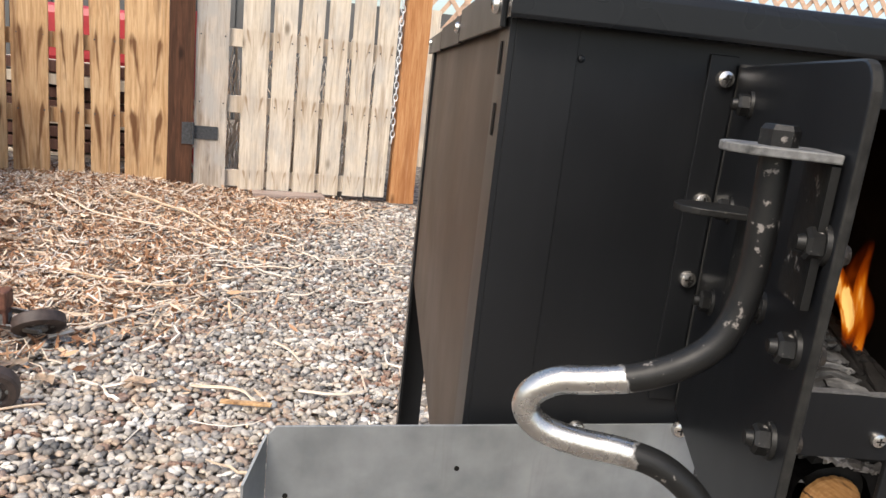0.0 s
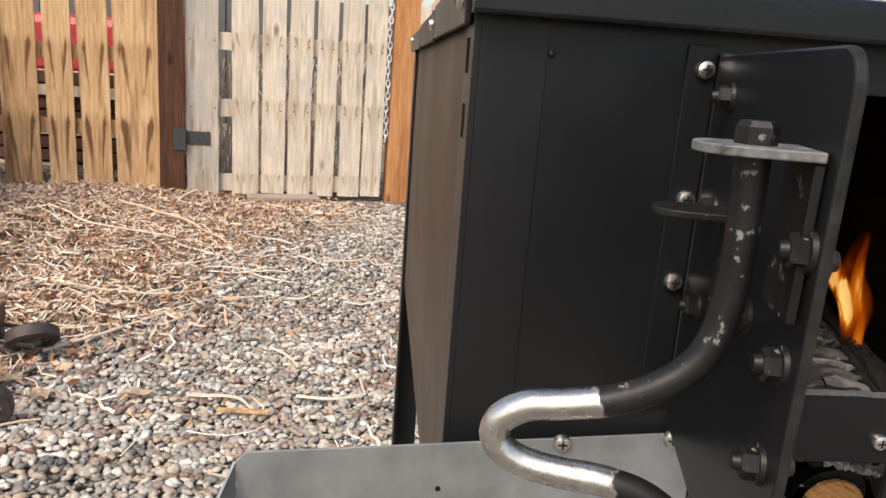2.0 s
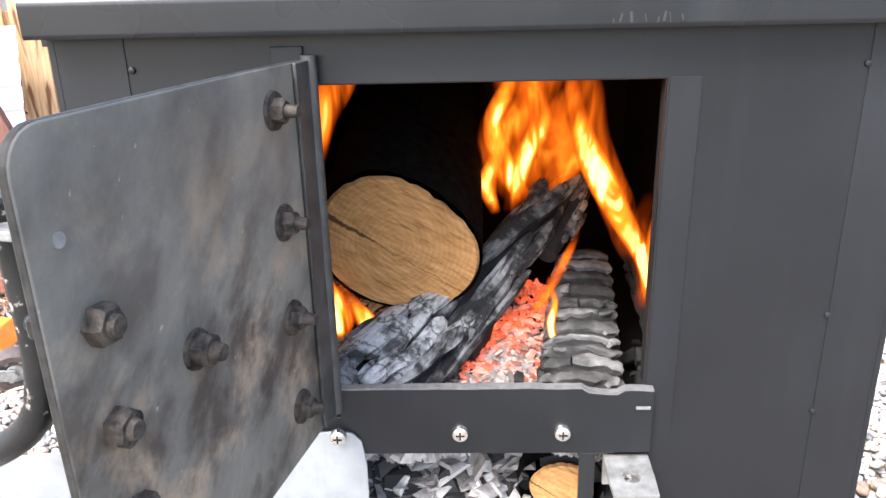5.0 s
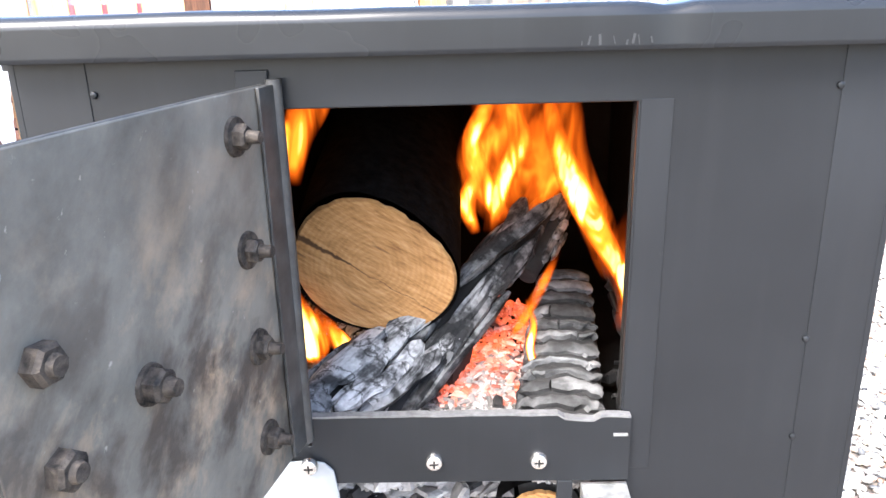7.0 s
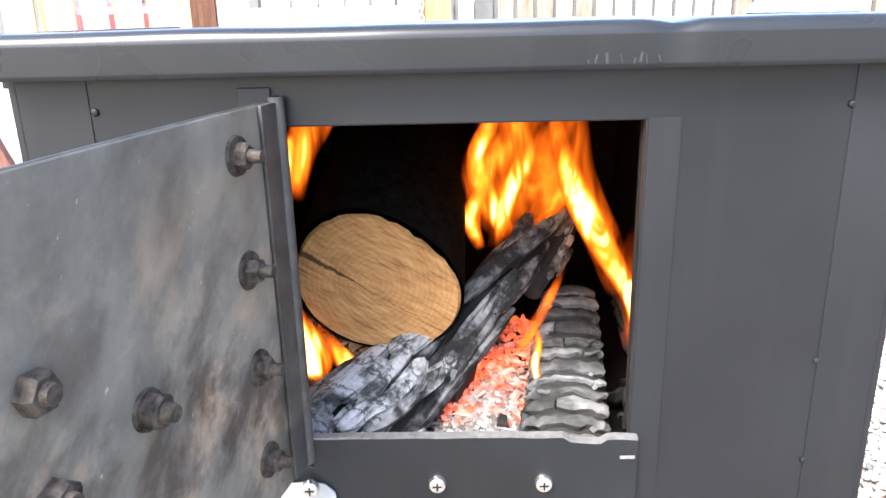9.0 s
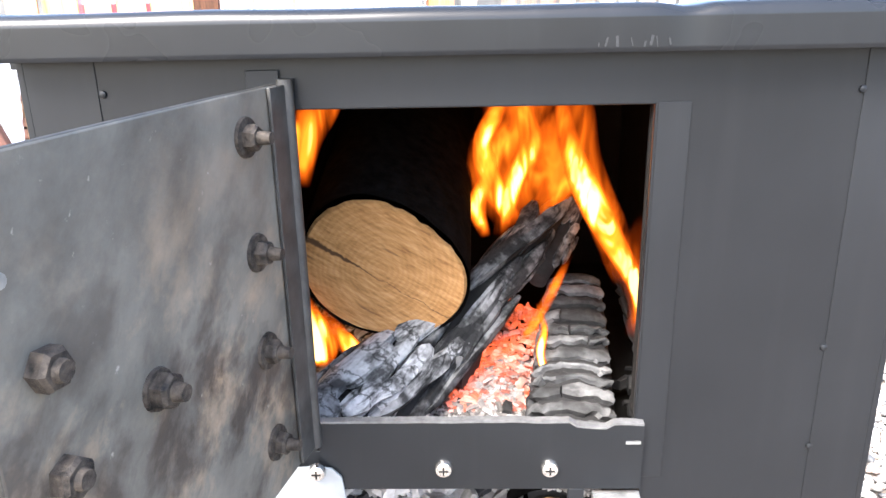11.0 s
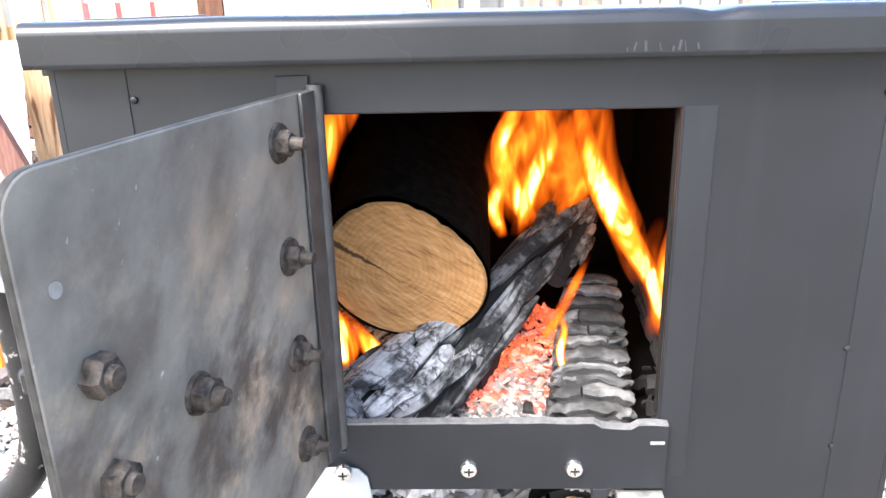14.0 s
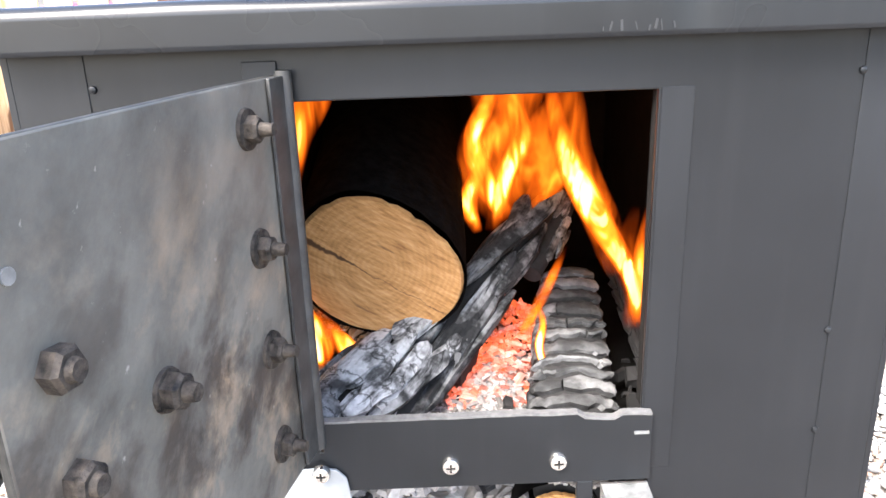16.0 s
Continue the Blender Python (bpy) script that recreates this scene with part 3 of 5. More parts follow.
def rough_board(x0, x1, y, thick, z0, z1, mat, parent, seed, name="board", lean=0.0):
    """One sawn board, slightly bowed and uneven along its edges, set on its own origin."""
    rr = random.Random(seed)
    bm = bmesh.new()
    n = 10
    w = x1 - x0
    ph, am = rr.uniform(0, 6), rr.uniform(0.002, 0.005)
    rows = []
    for i in range(n + 1):
        t = i / n
        z = z0 + (z1 - z0) * t
        off = am * math.sin(ph + 4 * t) + lean * t
        a, b = x0 + off + rr.uniform(-0.0015, 0.0015), x1 + off * 0.8 + rr.uniform(-0.0015, 0.0015)
        yy = y + 0.003 * math.sin(ph * 2 + 3 * t)
        zb = z + (rr.uniform(-0.004, 0.004) if i in (0, n) else 0)
        rows.append([bm.verts.new(c) for c in ((a, yy, zb), (b, yy, z), (b, yy + thick, z), (a, yy + thick, zb))])
    for p, q in zip(rows, rows[1:]):
        for k in range(4):
            bm.faces.new((p[k], p[(k + 1) % 4], q[(k + 1) % 4], q[k]))
    bm.faces.new(rows[0][::-1]), bm.faces.new(rows[-1])
    ob = part(name, bm, mat, parent, bevel=min(0.003, thick * 0.2))
    att = ob.data.attributes.new("across", "FLOAT", "POINT")
    att.data.foreach_set("value", [(v.co.x - x0) / w for v in ob.data.vertices])
    return ob


# ---- ground ----
def mound(x, y):
    """Height of the ground: flat gravel, a low heap of litter towards the fence on the far side."""
    a = max(0.0, min(1.0, (-0.75 - x) / 0.9)) * max(0.0, min(1.0, (y - 1.5) / 1.6))
    return 0.055 * a * a * (3 - 2 * a) + 0.006 * noise.noise((x * 2.1, y * 2.1, 0))


bm = bmesh.new()
xs = [-400, -60, -12] + [-6 + 0.15 * i for i in range(61)] + [12, 60, 400]
ys = [-400, -60, -12] + [-3 + 0.15 * i for i in range(61)] + [14, 60, 400]
grid = [[bm.verts.new((x, y, mound(x, y) - 0.004)) for y in ys] for x in xs]
for i in range(len(xs) - 1):
    for j in range(len(ys) - 1):
        bm.faces.new((grid[i][j], grid[i + 1][j], grid[i + 1][j + 1], grid[i][j + 1]))
tagged(link_mesh("ground", bm, SOIL, smooth=True), "gravel and soil yard ground", "ground", kind="structure")


def scatter(name, base_v, base_f, mats4, mat, label, category):
    """Many small pieces in one mesh: base_v (n,3), base_f (m,k), a list of 4x4 arrays."""
    n, m = len(base_v), len(mats4)
    h = np.c_[base_v, np.ones(n)]
    allv = np.einsum("mij,nj->mni", np.array(mats4), h)[:, :, :3].reshape(-1, 3)
    k = base_f.shape[1]
    allf = (base_f[None] + (np.arange(m) * n)[:, None, None]).reshape(-1, k)
    me = bpy.data.meshes.new(name)
    me.vertices.add(len(allv))
    me.vertices.foreach_set("co", allv.astype(np.float32).ravel())
    me.loops.add(allf.size)
    me.loops.foreach_set("vertex_index", allf.astype(np.int32).ravel())
    me.polygons.add(len(allf))
    me.polygons.foreach_set("loop_start", np.arange(0, allf.size, k, dtype=np.int32))
    me.update(calc_edges=True)
    me.polygons.foreach_set("use_smooth", np.ones(len(allf), dtype=bool))
    me.materials.append(mat)
    return tagged(new(name, me), label, category, kind="stuff")


def ico(sub):
    b = bmesh.new()
    bmesh.ops.create_icosphere(b, subdivisions=sub, radius=1)
    v = np.array([q.co[:] for q in b.verts])
    f = np.array([[q.index for q in p.verts] for p in b.faces])
    b.free()
    return v, f


def litter_amount(x, y):
    """How much of the ground the heap of leaves and stalks covers, 0 to 1."""
    edge = -0.78 - 0.55 * max(0.0, min(1.0, (1.7 - y) / 0.9)) + 0.45 * max(0.0, min(1.0, (y - 2.3) / 1.2)) + 0.16 * noise.noise((x * 1.7, y * 1.7, 3))
    return max(0.0, min(1.0, 0.5 + (edge - x) / 0.5))


rnd = random.Random(5)
pm = []
y = -1.6
while y < 3.74:
    size = 0.0115 if y < 0.75 else (0.0079 if y < 2.0 else 0.0098)
    step = size * 1.62
    x = -2.4 if y > 0.75 else -1.6
    while x < (1.6 if y < 0.75 else 2.0):
        # the loose top layer thins out away from the stove
        thin = max(0.0, min(1.0, (math.hypot(x - 0.1, (y - 0.9) * (0.55 if y > 0.9 else 0.8)) - 1.15 + 0.35 * noise.noise((x * 1.9, y * 1.9, 8))) / 0.5)) if x > 0.3 or y < 0.75 else 0.0
        if rnd.random() > 0.8 * litter_amount(x, y) and rnd.random() >= thin:
            px, py = x + rnd.uniform(-0.5, 0.5) * step, y + rnd.uniform(-0.5, 0.5) * step
            s = size * rnd.choice((0.62, 0.75, 0.85, 1.0, 1.0, 1.12, 1.3))
            sc = Matrix.Diagonal((s * rnd.uniform(1.0, 1.6), s * rnd.uniform(0.7, 1.05), s * rnd.uniform(0.45, 0.75), 1))
            m = Matrix.Translation((px, py, mound(px, py) + s * rnd.uniform(-0.1, 1.0))) @ Euler((rnd.gauss(0, 0.28), rnd.gauss(0, 0.28), rnd.uniform(0, 6.28))).to_matrix().to_4x4() @ sc
            pm.append(np.array(m))
        x += step
    y += step * 0.93
# rounder stones on the open stretch beside the stove
fine = [m for m in pm if 0.75 < m[1, 3] < 1.75 and m[0, 3] < 0.2]
rest = [m for m in pm if not (0.75 < m[1, 3] < 1.75 and m[0, 3] < 0.2)]
for k in range(4):
    bv, bf = ico(2)
    lump = np.array([1 + 0.46 * noise.noise(Vector(q) * 1.8 + Vector((4 + 9 * k, 2, 7))) for q in bv])
    scatter("gravel", bv * lump[:, None], bf, fine[k::4], PEBBLE, "rounded grey, tan and rust river gravel", "gravel")
for k in range(2):
    bv, bf = ico(1)
    lump = np.array([1 + 0.3 * noise.noise(Vector(q) * 1.5 + Vector((4 + 9 * k, 5, 7))) for q in bv])
    scatter("gravel", bv * lump[:, None], bf, rest[k::2], PEBBLE, "rounded river gravel farther across the yard", "gravel")


# ---- stove ----
SX0, SX1, SY1, SZ0, SZ1 = -0.171, 0.2075, 0.64, 0.483, 0.79
stove = thing("wood_stove", "homemade black sheet-steel wood stove on angle-iron legs with a burning fire", "stove")
# front sheet with the fire opening and the ash opening
fx = [-0.143, -0.06, -0.05, 0.0955, 0.1, 0.1855]
fz = [SZ0, 0.50, 0.5795, 0.600, 0.768, 0.8005]
keep = [(i, j) for i in range(5) for j in range(5) if not (j == 3 and i in (1, 2)) and not (j == 1 and i in (2, 3))]
part("front_panel", plate(fx, fz, keep, 0.0, 0.003), PAINT, stove, bevel=0.0007)
# inner flange round the fire opening
fl = bmesh.new()
box(0.0955, 0.0975, 0.003, 0.009, 0.618, 0.768, fl)
box(-0.06, 0.0955, 0.003, 0.009, 0.768, 0.77, fl)
part("opening_flange", fl, SOOT_AND_SHADE, stove)
# doubling strip beside the opening
part("frame_strip", box(0.0965, 0.1105, -0.0007, -0.0003, 0.585, 0.769), PAINT, stove, bevel=0.0005)


def lip():
    """Strip under the fire opening, with an uneven torch-cut upper edge."""
    bm = bmesh.new()
    n = 44
    rows = []
    for i in range(n + 1):
        x = -0.0575 + (0.1 + 0.0575) * i / n
        top = 0.6185 + 0.0006 * noise.noise((x * 70, 1, 2)) - (0.0022 if 0.066 < x < 0.084 else 0) - 0.0022 * max(0, (x - 0.05) / 0.05)
        rows.append([bm.verts.new(c) for c in ((x, -0.004, 0.5805), (x, -0.004, top), (x, -0.0008, top + 0.0004), (x, -0.0008, 0.5805))])
    for a, b in zip(rows, rows[1:]):
        for k in range(4):
            bm.faces.new((a[k], a[(k + 1) % 4], b[(k + 1) % 4], b[k]))
    bm.faces.new(rows[0]), bm.faces.new(rows[-1][::-1])
    return bm


sill = part("sill_strip", lip(), PAINT, stove, bevel=0.0004)
be = bmesh.new()
rows = []
for i in range(45):
    x = -0.0573 + 0.157 * i / 44
    top = 0.6185 + 0.0006 * noise.noise((x * 70, 1, 2)) - (0.0022 if 0.066 < x < 0.084 else 0) - 0.0022 * max(0, (x - 0.05) / 0.05)
    dz = 0.0004 + 0.0004 * noise.noise((x * 140, 3, 2))
    rows.append([be.verts.new(c) for c in ((x, -0.0043, top - 0.0005), (x, -0.0043, top + 0.0003 + dz), (x, -0.0006, top + 0.0007 + dz), (x, -0.0006, top - 0.0002))])
for a, b in zip(rows, rows[1:]):
    for k in range(4):
        be.faces.new((a[k], a[(k + 1) % 4], b[(k + 1) % 4], b[k]))
be.faces.new(rows[0]), be.faces.new(rows[-1][::-1])
part("bare_edge", be, EDGE, sill, "bare bright cut edge")
part("bare_edge", box(0.0915, 0.0985, -0.0049, -0.0041, 0.6062, 0.6076), DULL, sill, "bare metal nick")
for x in (0.003, 0.055):
    screw(stove, (x, -0.0041, 0.593), (0, -1, 0))
# bar across the ash opening and the latch catch beside it
part("divider_bar", box(0.0645, 0.0725, -0.004, -0.0008, 0.505, 0.5803), PAINT, stove, bevel=0.0005)


def catch():
    bm = bmesh.new()
    box(0.077, 0.1, -0.0026, -0.0006, 0.56, 0.577, bm)
    # shelf with a round hole
    cx, cy, r = 0.0885, -0.0165, 0.0046
    outer = [(0.077, -0.0028), (0.0885, -0.0028), (0.1, -0.0028), (0.1, -0.0165), (0.0995, -0.029), (0.0885, -0.0295), (0.0775, -0.029), (0.077, -0.0165)]
    inner = [(cx + r * math.cos(a), cy + r * math.sin(a)) for a in (radians(d) for d in (135, 90, 45, 0, -45, -90, -135, 180))]
    for z, flip in ((0.577, 0), (0.5745, 1)):
        o = [bm.verts.new((*p, z + 0.13 * p[1])) for p in outer]
        i = [bm.verts.new((*p, z + 0.13 * p[1])) for p in inner]
        for k in range(8):
            f = (o[k], o[(k + 1) % 8], i[(k + 1) % 8], i[k])
            bm.faces.new(f[::-1] if flip else f)
        if not flip:
            o1, i1 = o, i
    for k in range(8):
        bm.faces.new((o1[k], o1[(k + 1) % 8], o[(k + 1) % 8], o[k]))
        bm.faces.new((i1[k], i1[(k + 1) % 8], i[(k + 1) % 8], i[k]))
    return bm


cat = part("latch_catch", catch(), DULL, stove, "bent steel latch catch with a hole")
screw(cat, (0.0885, -0.0027, 0.5655), (0, -1, 0), 0.0036)
# corner posts of slotted angle iron that run down as legs
for sx, x0, x1, nm in ((-1, SX0, -0.1405, "a"), (1, 0.181, SX1, "b")):
    for yy in (0, 1):
        bm = bmesh.new()
        cx = x0 if sx < 0 else x1
        y0 = 0.0 if yy == 0 else SY1
        d = -0.0005 if yy == 0 else 0.003
        box(min(x0, x1), max(x0, x1), min(y0 + d, y0), max(y0 + d, y0), 0.0, 0.8005, bm)
        yb = 0.032 if yy == 0 else SY1 - 0.034
        box(min(cx, cx + sx * 0.003), max(cx, cx + sx * 0.003), min(y0 + d, yb), max(y0 + d, yb), 0.0, 0.8005, bm)
        leg = part("corner_post", bm, PAINT, stove, bevel=0.0006)
        if yy == 0:
            for z in (0.773, 0.743, 0.70, 0.66):
                if sx < 0 and z > 0.72:
                    # no cut: a thin black block gives the slot's shade as colour
                    slot = bmesh.new()
                    box(cx - 0.0036, cx - 0.0031, 0.0155, 0.0215, z - 0.008, z + 0.008, slot)
                    part("slot", slot, SOOT_AND_SHADE, leg, bevel=0.0002)


def side_sheet(x, sgn):
    """Side wall, dished a little between its posts."""
    bm = bmesh.new()
    ny, nz = 26, 14
    g = []
    for i in range(ny + 1):
        row = []
        for j in range(nz + 1):
            yy, z = 0.0 + (SY1 - 0.001) * i / ny, SZ0 + (SZ1 - 0.001 - SZ0) * j / nz
            w = math.sin(math.pi * i / ny) * math.sin(math.pi * j / nz)
            row.append(bm.verts.new((x + sgn * (0.003 * w + 0.0015 * noise.noise((yy * 7, z * 5, 2)) * w), yy, z)))
        g.append(row)
    f = []
    for i in range(ny):
        for j in range(nz):
            f.append(bm.faces.new((g[i][j], g[i + 1][j], g[i + 1][j + 1], g[i][j + 1])))
    e = bmesh.ops.extrude_face_region(bm, geom=f)
    bmesh.ops.translate(bm, verts=[v for v in e["geom"] if isinstance(v, bmesh.types.BMVert)], vec=(-sgn * 0.0025, 0, 0))
    return bm


part("side_panel", side_sheet(SX0 + 0.0005, -1), SIDE, stove, smooth=True)
part("side_panel", side_sheet(SX1 - 0.0005, 1), SIDE, stove, smooth=True)
part("back_panel", box(SX0 + 0.004, SX1 - 0.004, SY1 - 0.006, SY1 - 0.003, SZ0, SZ1 - 0.001), PAINT, stove)
part("bottom_panel", box(SX0 + 0.004, SX1 - 0.004, 0.0035, SY1 - 0.007, SZ0, SZ0 + 0.003), PAINT, stove)
lin = bmesh.new()
box(SX0 + 0.006, SX0 + 0.008, 0.022, SY1 - 0.01, 0.5, SZ1 - 0.002, lin)
part("liner", lin, SOOT_AND_SHADE, stove)
part("liner", box(SX1 - 0.035, SX1 - 0.033, 0.022, 0.5, 0.5, SZ1 - 0.002), SOOT_AND_SHADE, stove)
part("liner", box(SX0 + 0.009, SX1 - 0.036, 0.42, 0.423, 0.5, SZ1 - 0.002), SOOT_AND_SHADE, stove)
part("grate", box(SX0 + 0.009, SX1 - 0.036, 0.1, 0.419, 0.545, 0.549), SOOT_AND_SHADE, stove)
part("ash_floor", box(SX0 + 0.009, SX1 - 0.036, 0.004, 0.419, 0.497, 0.5), SOOT_AND_SHADE, stove)
# small rivets of the front seams
for p in ((-0.1385, -0.0002, 0.776), (0.1803, -0.0002, 0.773), (0.1807, -0.0002, 0.655), (0.181, -0.0002, 0.602)):
    screw(stove, p, (0, -1, 0), 0.0017, PAINT, "rivet", "")


def rim_front():
    """The pan's rolled front edge, dented once."""
    bm = bmesh.new()
    prof = [(-0.0035, 0.7905), (-0.0135, 0.7903), (-0.0142, 0.7918), (-0.0142, 0.7924), (-0.0142, 0.8034), (-0.0142, 0.804), (-0.0135, 0.8062), (-0.0118, 0.8082), (-0.009, 0.809), (0.02, 0.8092), (0.02, 0.8068), (-0.0035, 0.806)]
    n = 70
    rows = []
    for i in range(n + 1):
        x = -0.1765 + (0.2125 + 0.1765) * i / n
        dent = math.exp(-((x - 0.103) / 0.007) ** 2) * 0.0016 + 0.0006 * noise.noise((x * 16, 0, 5))
        rows.append([bm.verts.new((x, yy + (dent if z > 0.8 else 0.4 * dent), z - (dent if z > 0.8055 else 0))) for yy, z in prof])
    m = len(prof)
    for a, b in zip(rows, rows[1:]):
        for k in range(m):
            bm.faces.new((a[k], a[(k + 1) % m], b[(k + 1) % m], b[k]))
    bm.faces.new(rows[0][::-1]), bm.faces.new(rows[-1])
    return bm


rim = part("rim", rim_front(), RIM, stove, smooth=True)
for k in range(8):
    x = 0.068 + 0.0041 * k + 0.0016 * math.sin(k * 5)
    z = 0.7925 + 0.0012 * math.sin(k * 3.1)
    h = 0.0016 + 0.0026 * abs(math.sin(k * 2.3))
    part("scuff", beam((x, -0.01432, z), (x + 0.0009 * math.sin(k * 1.7), -0.01432, z + h), 0.0004 + 0.0003 * (k % 3), 0.0002, (0, 1, 0)), SCUFF, rim)
for x0, x1 in ((SX0 - 0.0075, SX0 - 0.0045), (SX1 + 0.0045, SX1 + 0.0075)):
    bm = bmesh.new()
    for k, (ya, yb, dz) in enumerate(((0.003, 0.215, 0.004), (0.218, 0.42, 0.001), (0.423, SY1 + 0.008, 0.0))):
        box(x0, x1, ya, yb, 0.7865 - 0.001 * k, 0.808 + 0.3 * dz - 0.002 * k, bm)
    r = part("rim_side", bm, PAINT, stove, bevel=0.0006)
    for yy in (0.226, 0.6, 0.014):
        screw(r, ((x0 - 0.0002) if x0 < 0 else x1 + 0.0002, yy, 0.797), (-1 if x0 < 0 else 1, 0, 0), 0.0042)
part("pan_top", box(SX0 - 0.004, SX1 + 0.004, 0.0205, SY1 + 0.007, 0.8015, 0.8065), PAINT, stove)

# ---- draught plate, galvanized, on the stove's front ----
dp = thing("draught_plate", "galvanized sheet draught plate screwed to the stove's front, one end folded", "plate")


def sheet_plate():
    bm = bmesh.new()
    pts = [(-0.272, 0.4), (-0.272, 0.5815), (-0.268, 0.5862), (-0.06, 0.5955), (-0.052, 0.594), (-0.0475, 0.589), (-0.0455, 0.575), (-0.0455, 0.4)]
    f = bm.faces.new([bm.verts.new((x, -0.0055 + 0.058 * (x + 0.06), z)) for x, z in pts])
    e = bmesh.ops.extrude_face_region(bm, geom=[f])
    bmesh.ops.translate(bm, verts=[v for v in e["geom"] if isinstance(v, bmesh.types.BMVert)], vec=(0, -0.0014, 0))
    return bm


part("sheet", sheet_plate(), GALV, dp, bevel=0.0003)
fo = bmesh.new()
q = [(-0.2722, -0.0192, 0.4), (-0.2722, -0.0192, 0.5815), (-0.279, -0.042, 0.567), (-0.279, -0.042, 0.4)]
f = fo.faces.new([fo.verts.new(c) for c in q])
e = bmesh.ops.extrude_face_region(fo, geom=[f])
bmesh.ops.translate(fo, verts=[v for v in e["geom"] if isinstance(v, bmesh.types.BMVert)], vec=(-0.0013, 0.0004, 0))
part("folded_end", fo, GALV, dp)
for x, z in ((-0.116, 0.592), (-0.059, 0.594)):
    screw(dp, (x, -0.0071 + 0.058 * (x + 0.06), z - 0.0008), (0, -1, 0))
for x, z in ((-0.176, 0.566), (-0.262, 0.548)):
    yy = -0.0069 + 0.058 * (x + 0.06)
    # black disc on the sheet, coloured like the dark inside of a hole
    bm = rod((x, yy, z), (x, yy - 0.0004, z), 0.0014, 12)
    part("hole", bm, SOOT_AND_SHADE, dp)

# ---- fire door ----
HX, HY = -0.0605, -0.006
U = Vector((-0.232, -0.973, 0)).normalized()      # from the hinge out along the open door
N = Vector((0.973, -0.232, 0)).normalized()       # out of its inner face
door = thing("fire_door", "open scorched steel fire door, bolted plate hung on the stove's front", "door")


def dp3(s, n, z):
    return Vector((HX, HY, 0)) + U * s + N * n + Vector((0, 0, z))


def door_plate():
    bm = bmesh.new()
    out = [(0.004, 0.6055), (0.004, 0.780), (0.05, 0.780), (0.11, 0.7795)]
    for a in range(0, 91, 15):
        out.append((0.152 + 0.012 * math.sin(radians(a)), 0.767 + 0.012 * math.cos(radians(a))))
    out += [(0.164, 0.70), (0.163, 0.64), (0.161, 0.613), (0.154, 0.606), (0.08, 0.6045)]
    f = bm.faces.new([bm.verts.new(dp3(s, 0, z)) for s, z in out])
    e = bmesh.ops.extrude_face_region(bm, geom=[f])
    bmesh.ops.translate(bm, verts=[v for v in e["geom"] if isinstance(v, bmesh.types.BMVert)], vec=-N * 0.0032)
    return bm


plate_ob = part("door_plate", door_plate(), DOOR, door, bevel=0.0008, mats=(RAWEDGE, PAINT))
for f in plate_ob.data.polygons:
    side = f.normal.dot(N)
    f.material_index = 0 if side > 0.8 else (2 if side < -0.8 else 1)
# hinge: a leaf along the door's edge and the knuckle
lf = bmesh.new()
vs = [dp3(0.001, 0.0005, 0.607), dp3(0.0145, 0.0005, 0.607), dp3(0.0145, 0.0005, 0.7795), dp3(0.001, 0.0005, 0.7795)]
f = lf.faces.new([lf.verts.new(v) for v in vs])
e = bmesh.ops.extrude_face_region(lf, geom=[f])
bmesh.ops.translate(lf, verts=[v for v in e["geom"] if isinstance(v, bmesh.types.BMVert)], vec=N * 0.0016)
hinge = part("hinge_leaf", lf, HINGE, door, bevel=0.0004)
part("knuckle", rod((HX + 0.001, HY + 0.001, 0.6065), (HX + 0.001, HY + 0.001, 0.7815), 0.0034, 14), HINGE, hinge, smooth=True)
part("fixed_leaf", box(-0.0765, HX - 0.002, -0.002, -0.0004, 0.607, 0.785), PAINT, hinge, bevel=0.0004)
for z in (0.774, 0.7145, 0.674):
    screw(hinge, (-0.0682, -0.0021, z), (0, -1, 0))
for k, z in enumerate((0.763, 0.717, 0.674, 0.630)):
    bolt(door, dp3(0.0335, 0, z), N, 0.0052, 0.0046, 0.0052, washer=0.008, spin=17 * k)
for k, (s, z) in enumerate(((0.104, 0.694), (0.1455, 0.7225), (0.1455, 0.690), (0.1435, 0.659))):
    bolt(door, dp3(s, 0, z), N, 0.0064, 0.0056, 0.002 if k else 0.004, washer=0.0 if k else 0.0074, spin=25 * k, name="nut")
for k, (s, z) in enumerate(((0.156, 0.7265), (0.152, 0.693), (0.149, 0.661), (0.111, 0.694), (0.0375, 0.717), (0.0375, 0.674), (0.0375, 0.763))):
    bolt(door, dp3(s, -0.0032, z), -N, 0.005, 0.0045, 0.0022, ROD, spin=13 * k, washer=0.0062)
part("rivet", rod(dp3(0.153, 0.0, 0.749), dp3(0.153, 0.0006, 0.749), 0.0022, 12), DULL, door, "pale worn spot of a rivet")


def bracket(s0, s1, z, reach, hole_s, drop):
    """An angle bracket on the door's outer face: a shelf with a hole and a leg down."""
    bm = bmesh.new()
    t = 0.0028
    cs = (s0 + s1) / 2
    ol = []
    for k in range(13):
        a = radians(180 * k / 12)
        w = (s1 - s0) / 2
        ol.append((cs + w * math.cos(a), -0.0042 - reach + w - w * math.sin(a)))
    poly = [(s1, -0.0042)] + ol + [(s0, -0.0042)]
    f = bm.faces.new([bm.verts.new(dp3(s, n, z)) for s, n in poly])
    e = bmesh.ops.extrude_face_region(bm, geom=[f])
    bmesh.ops.translate(bm, verts=[v for v in e["geom"] if isinstance(v, bmesh.types.BMVert)], vec=(0, 0, -t))
    return bm


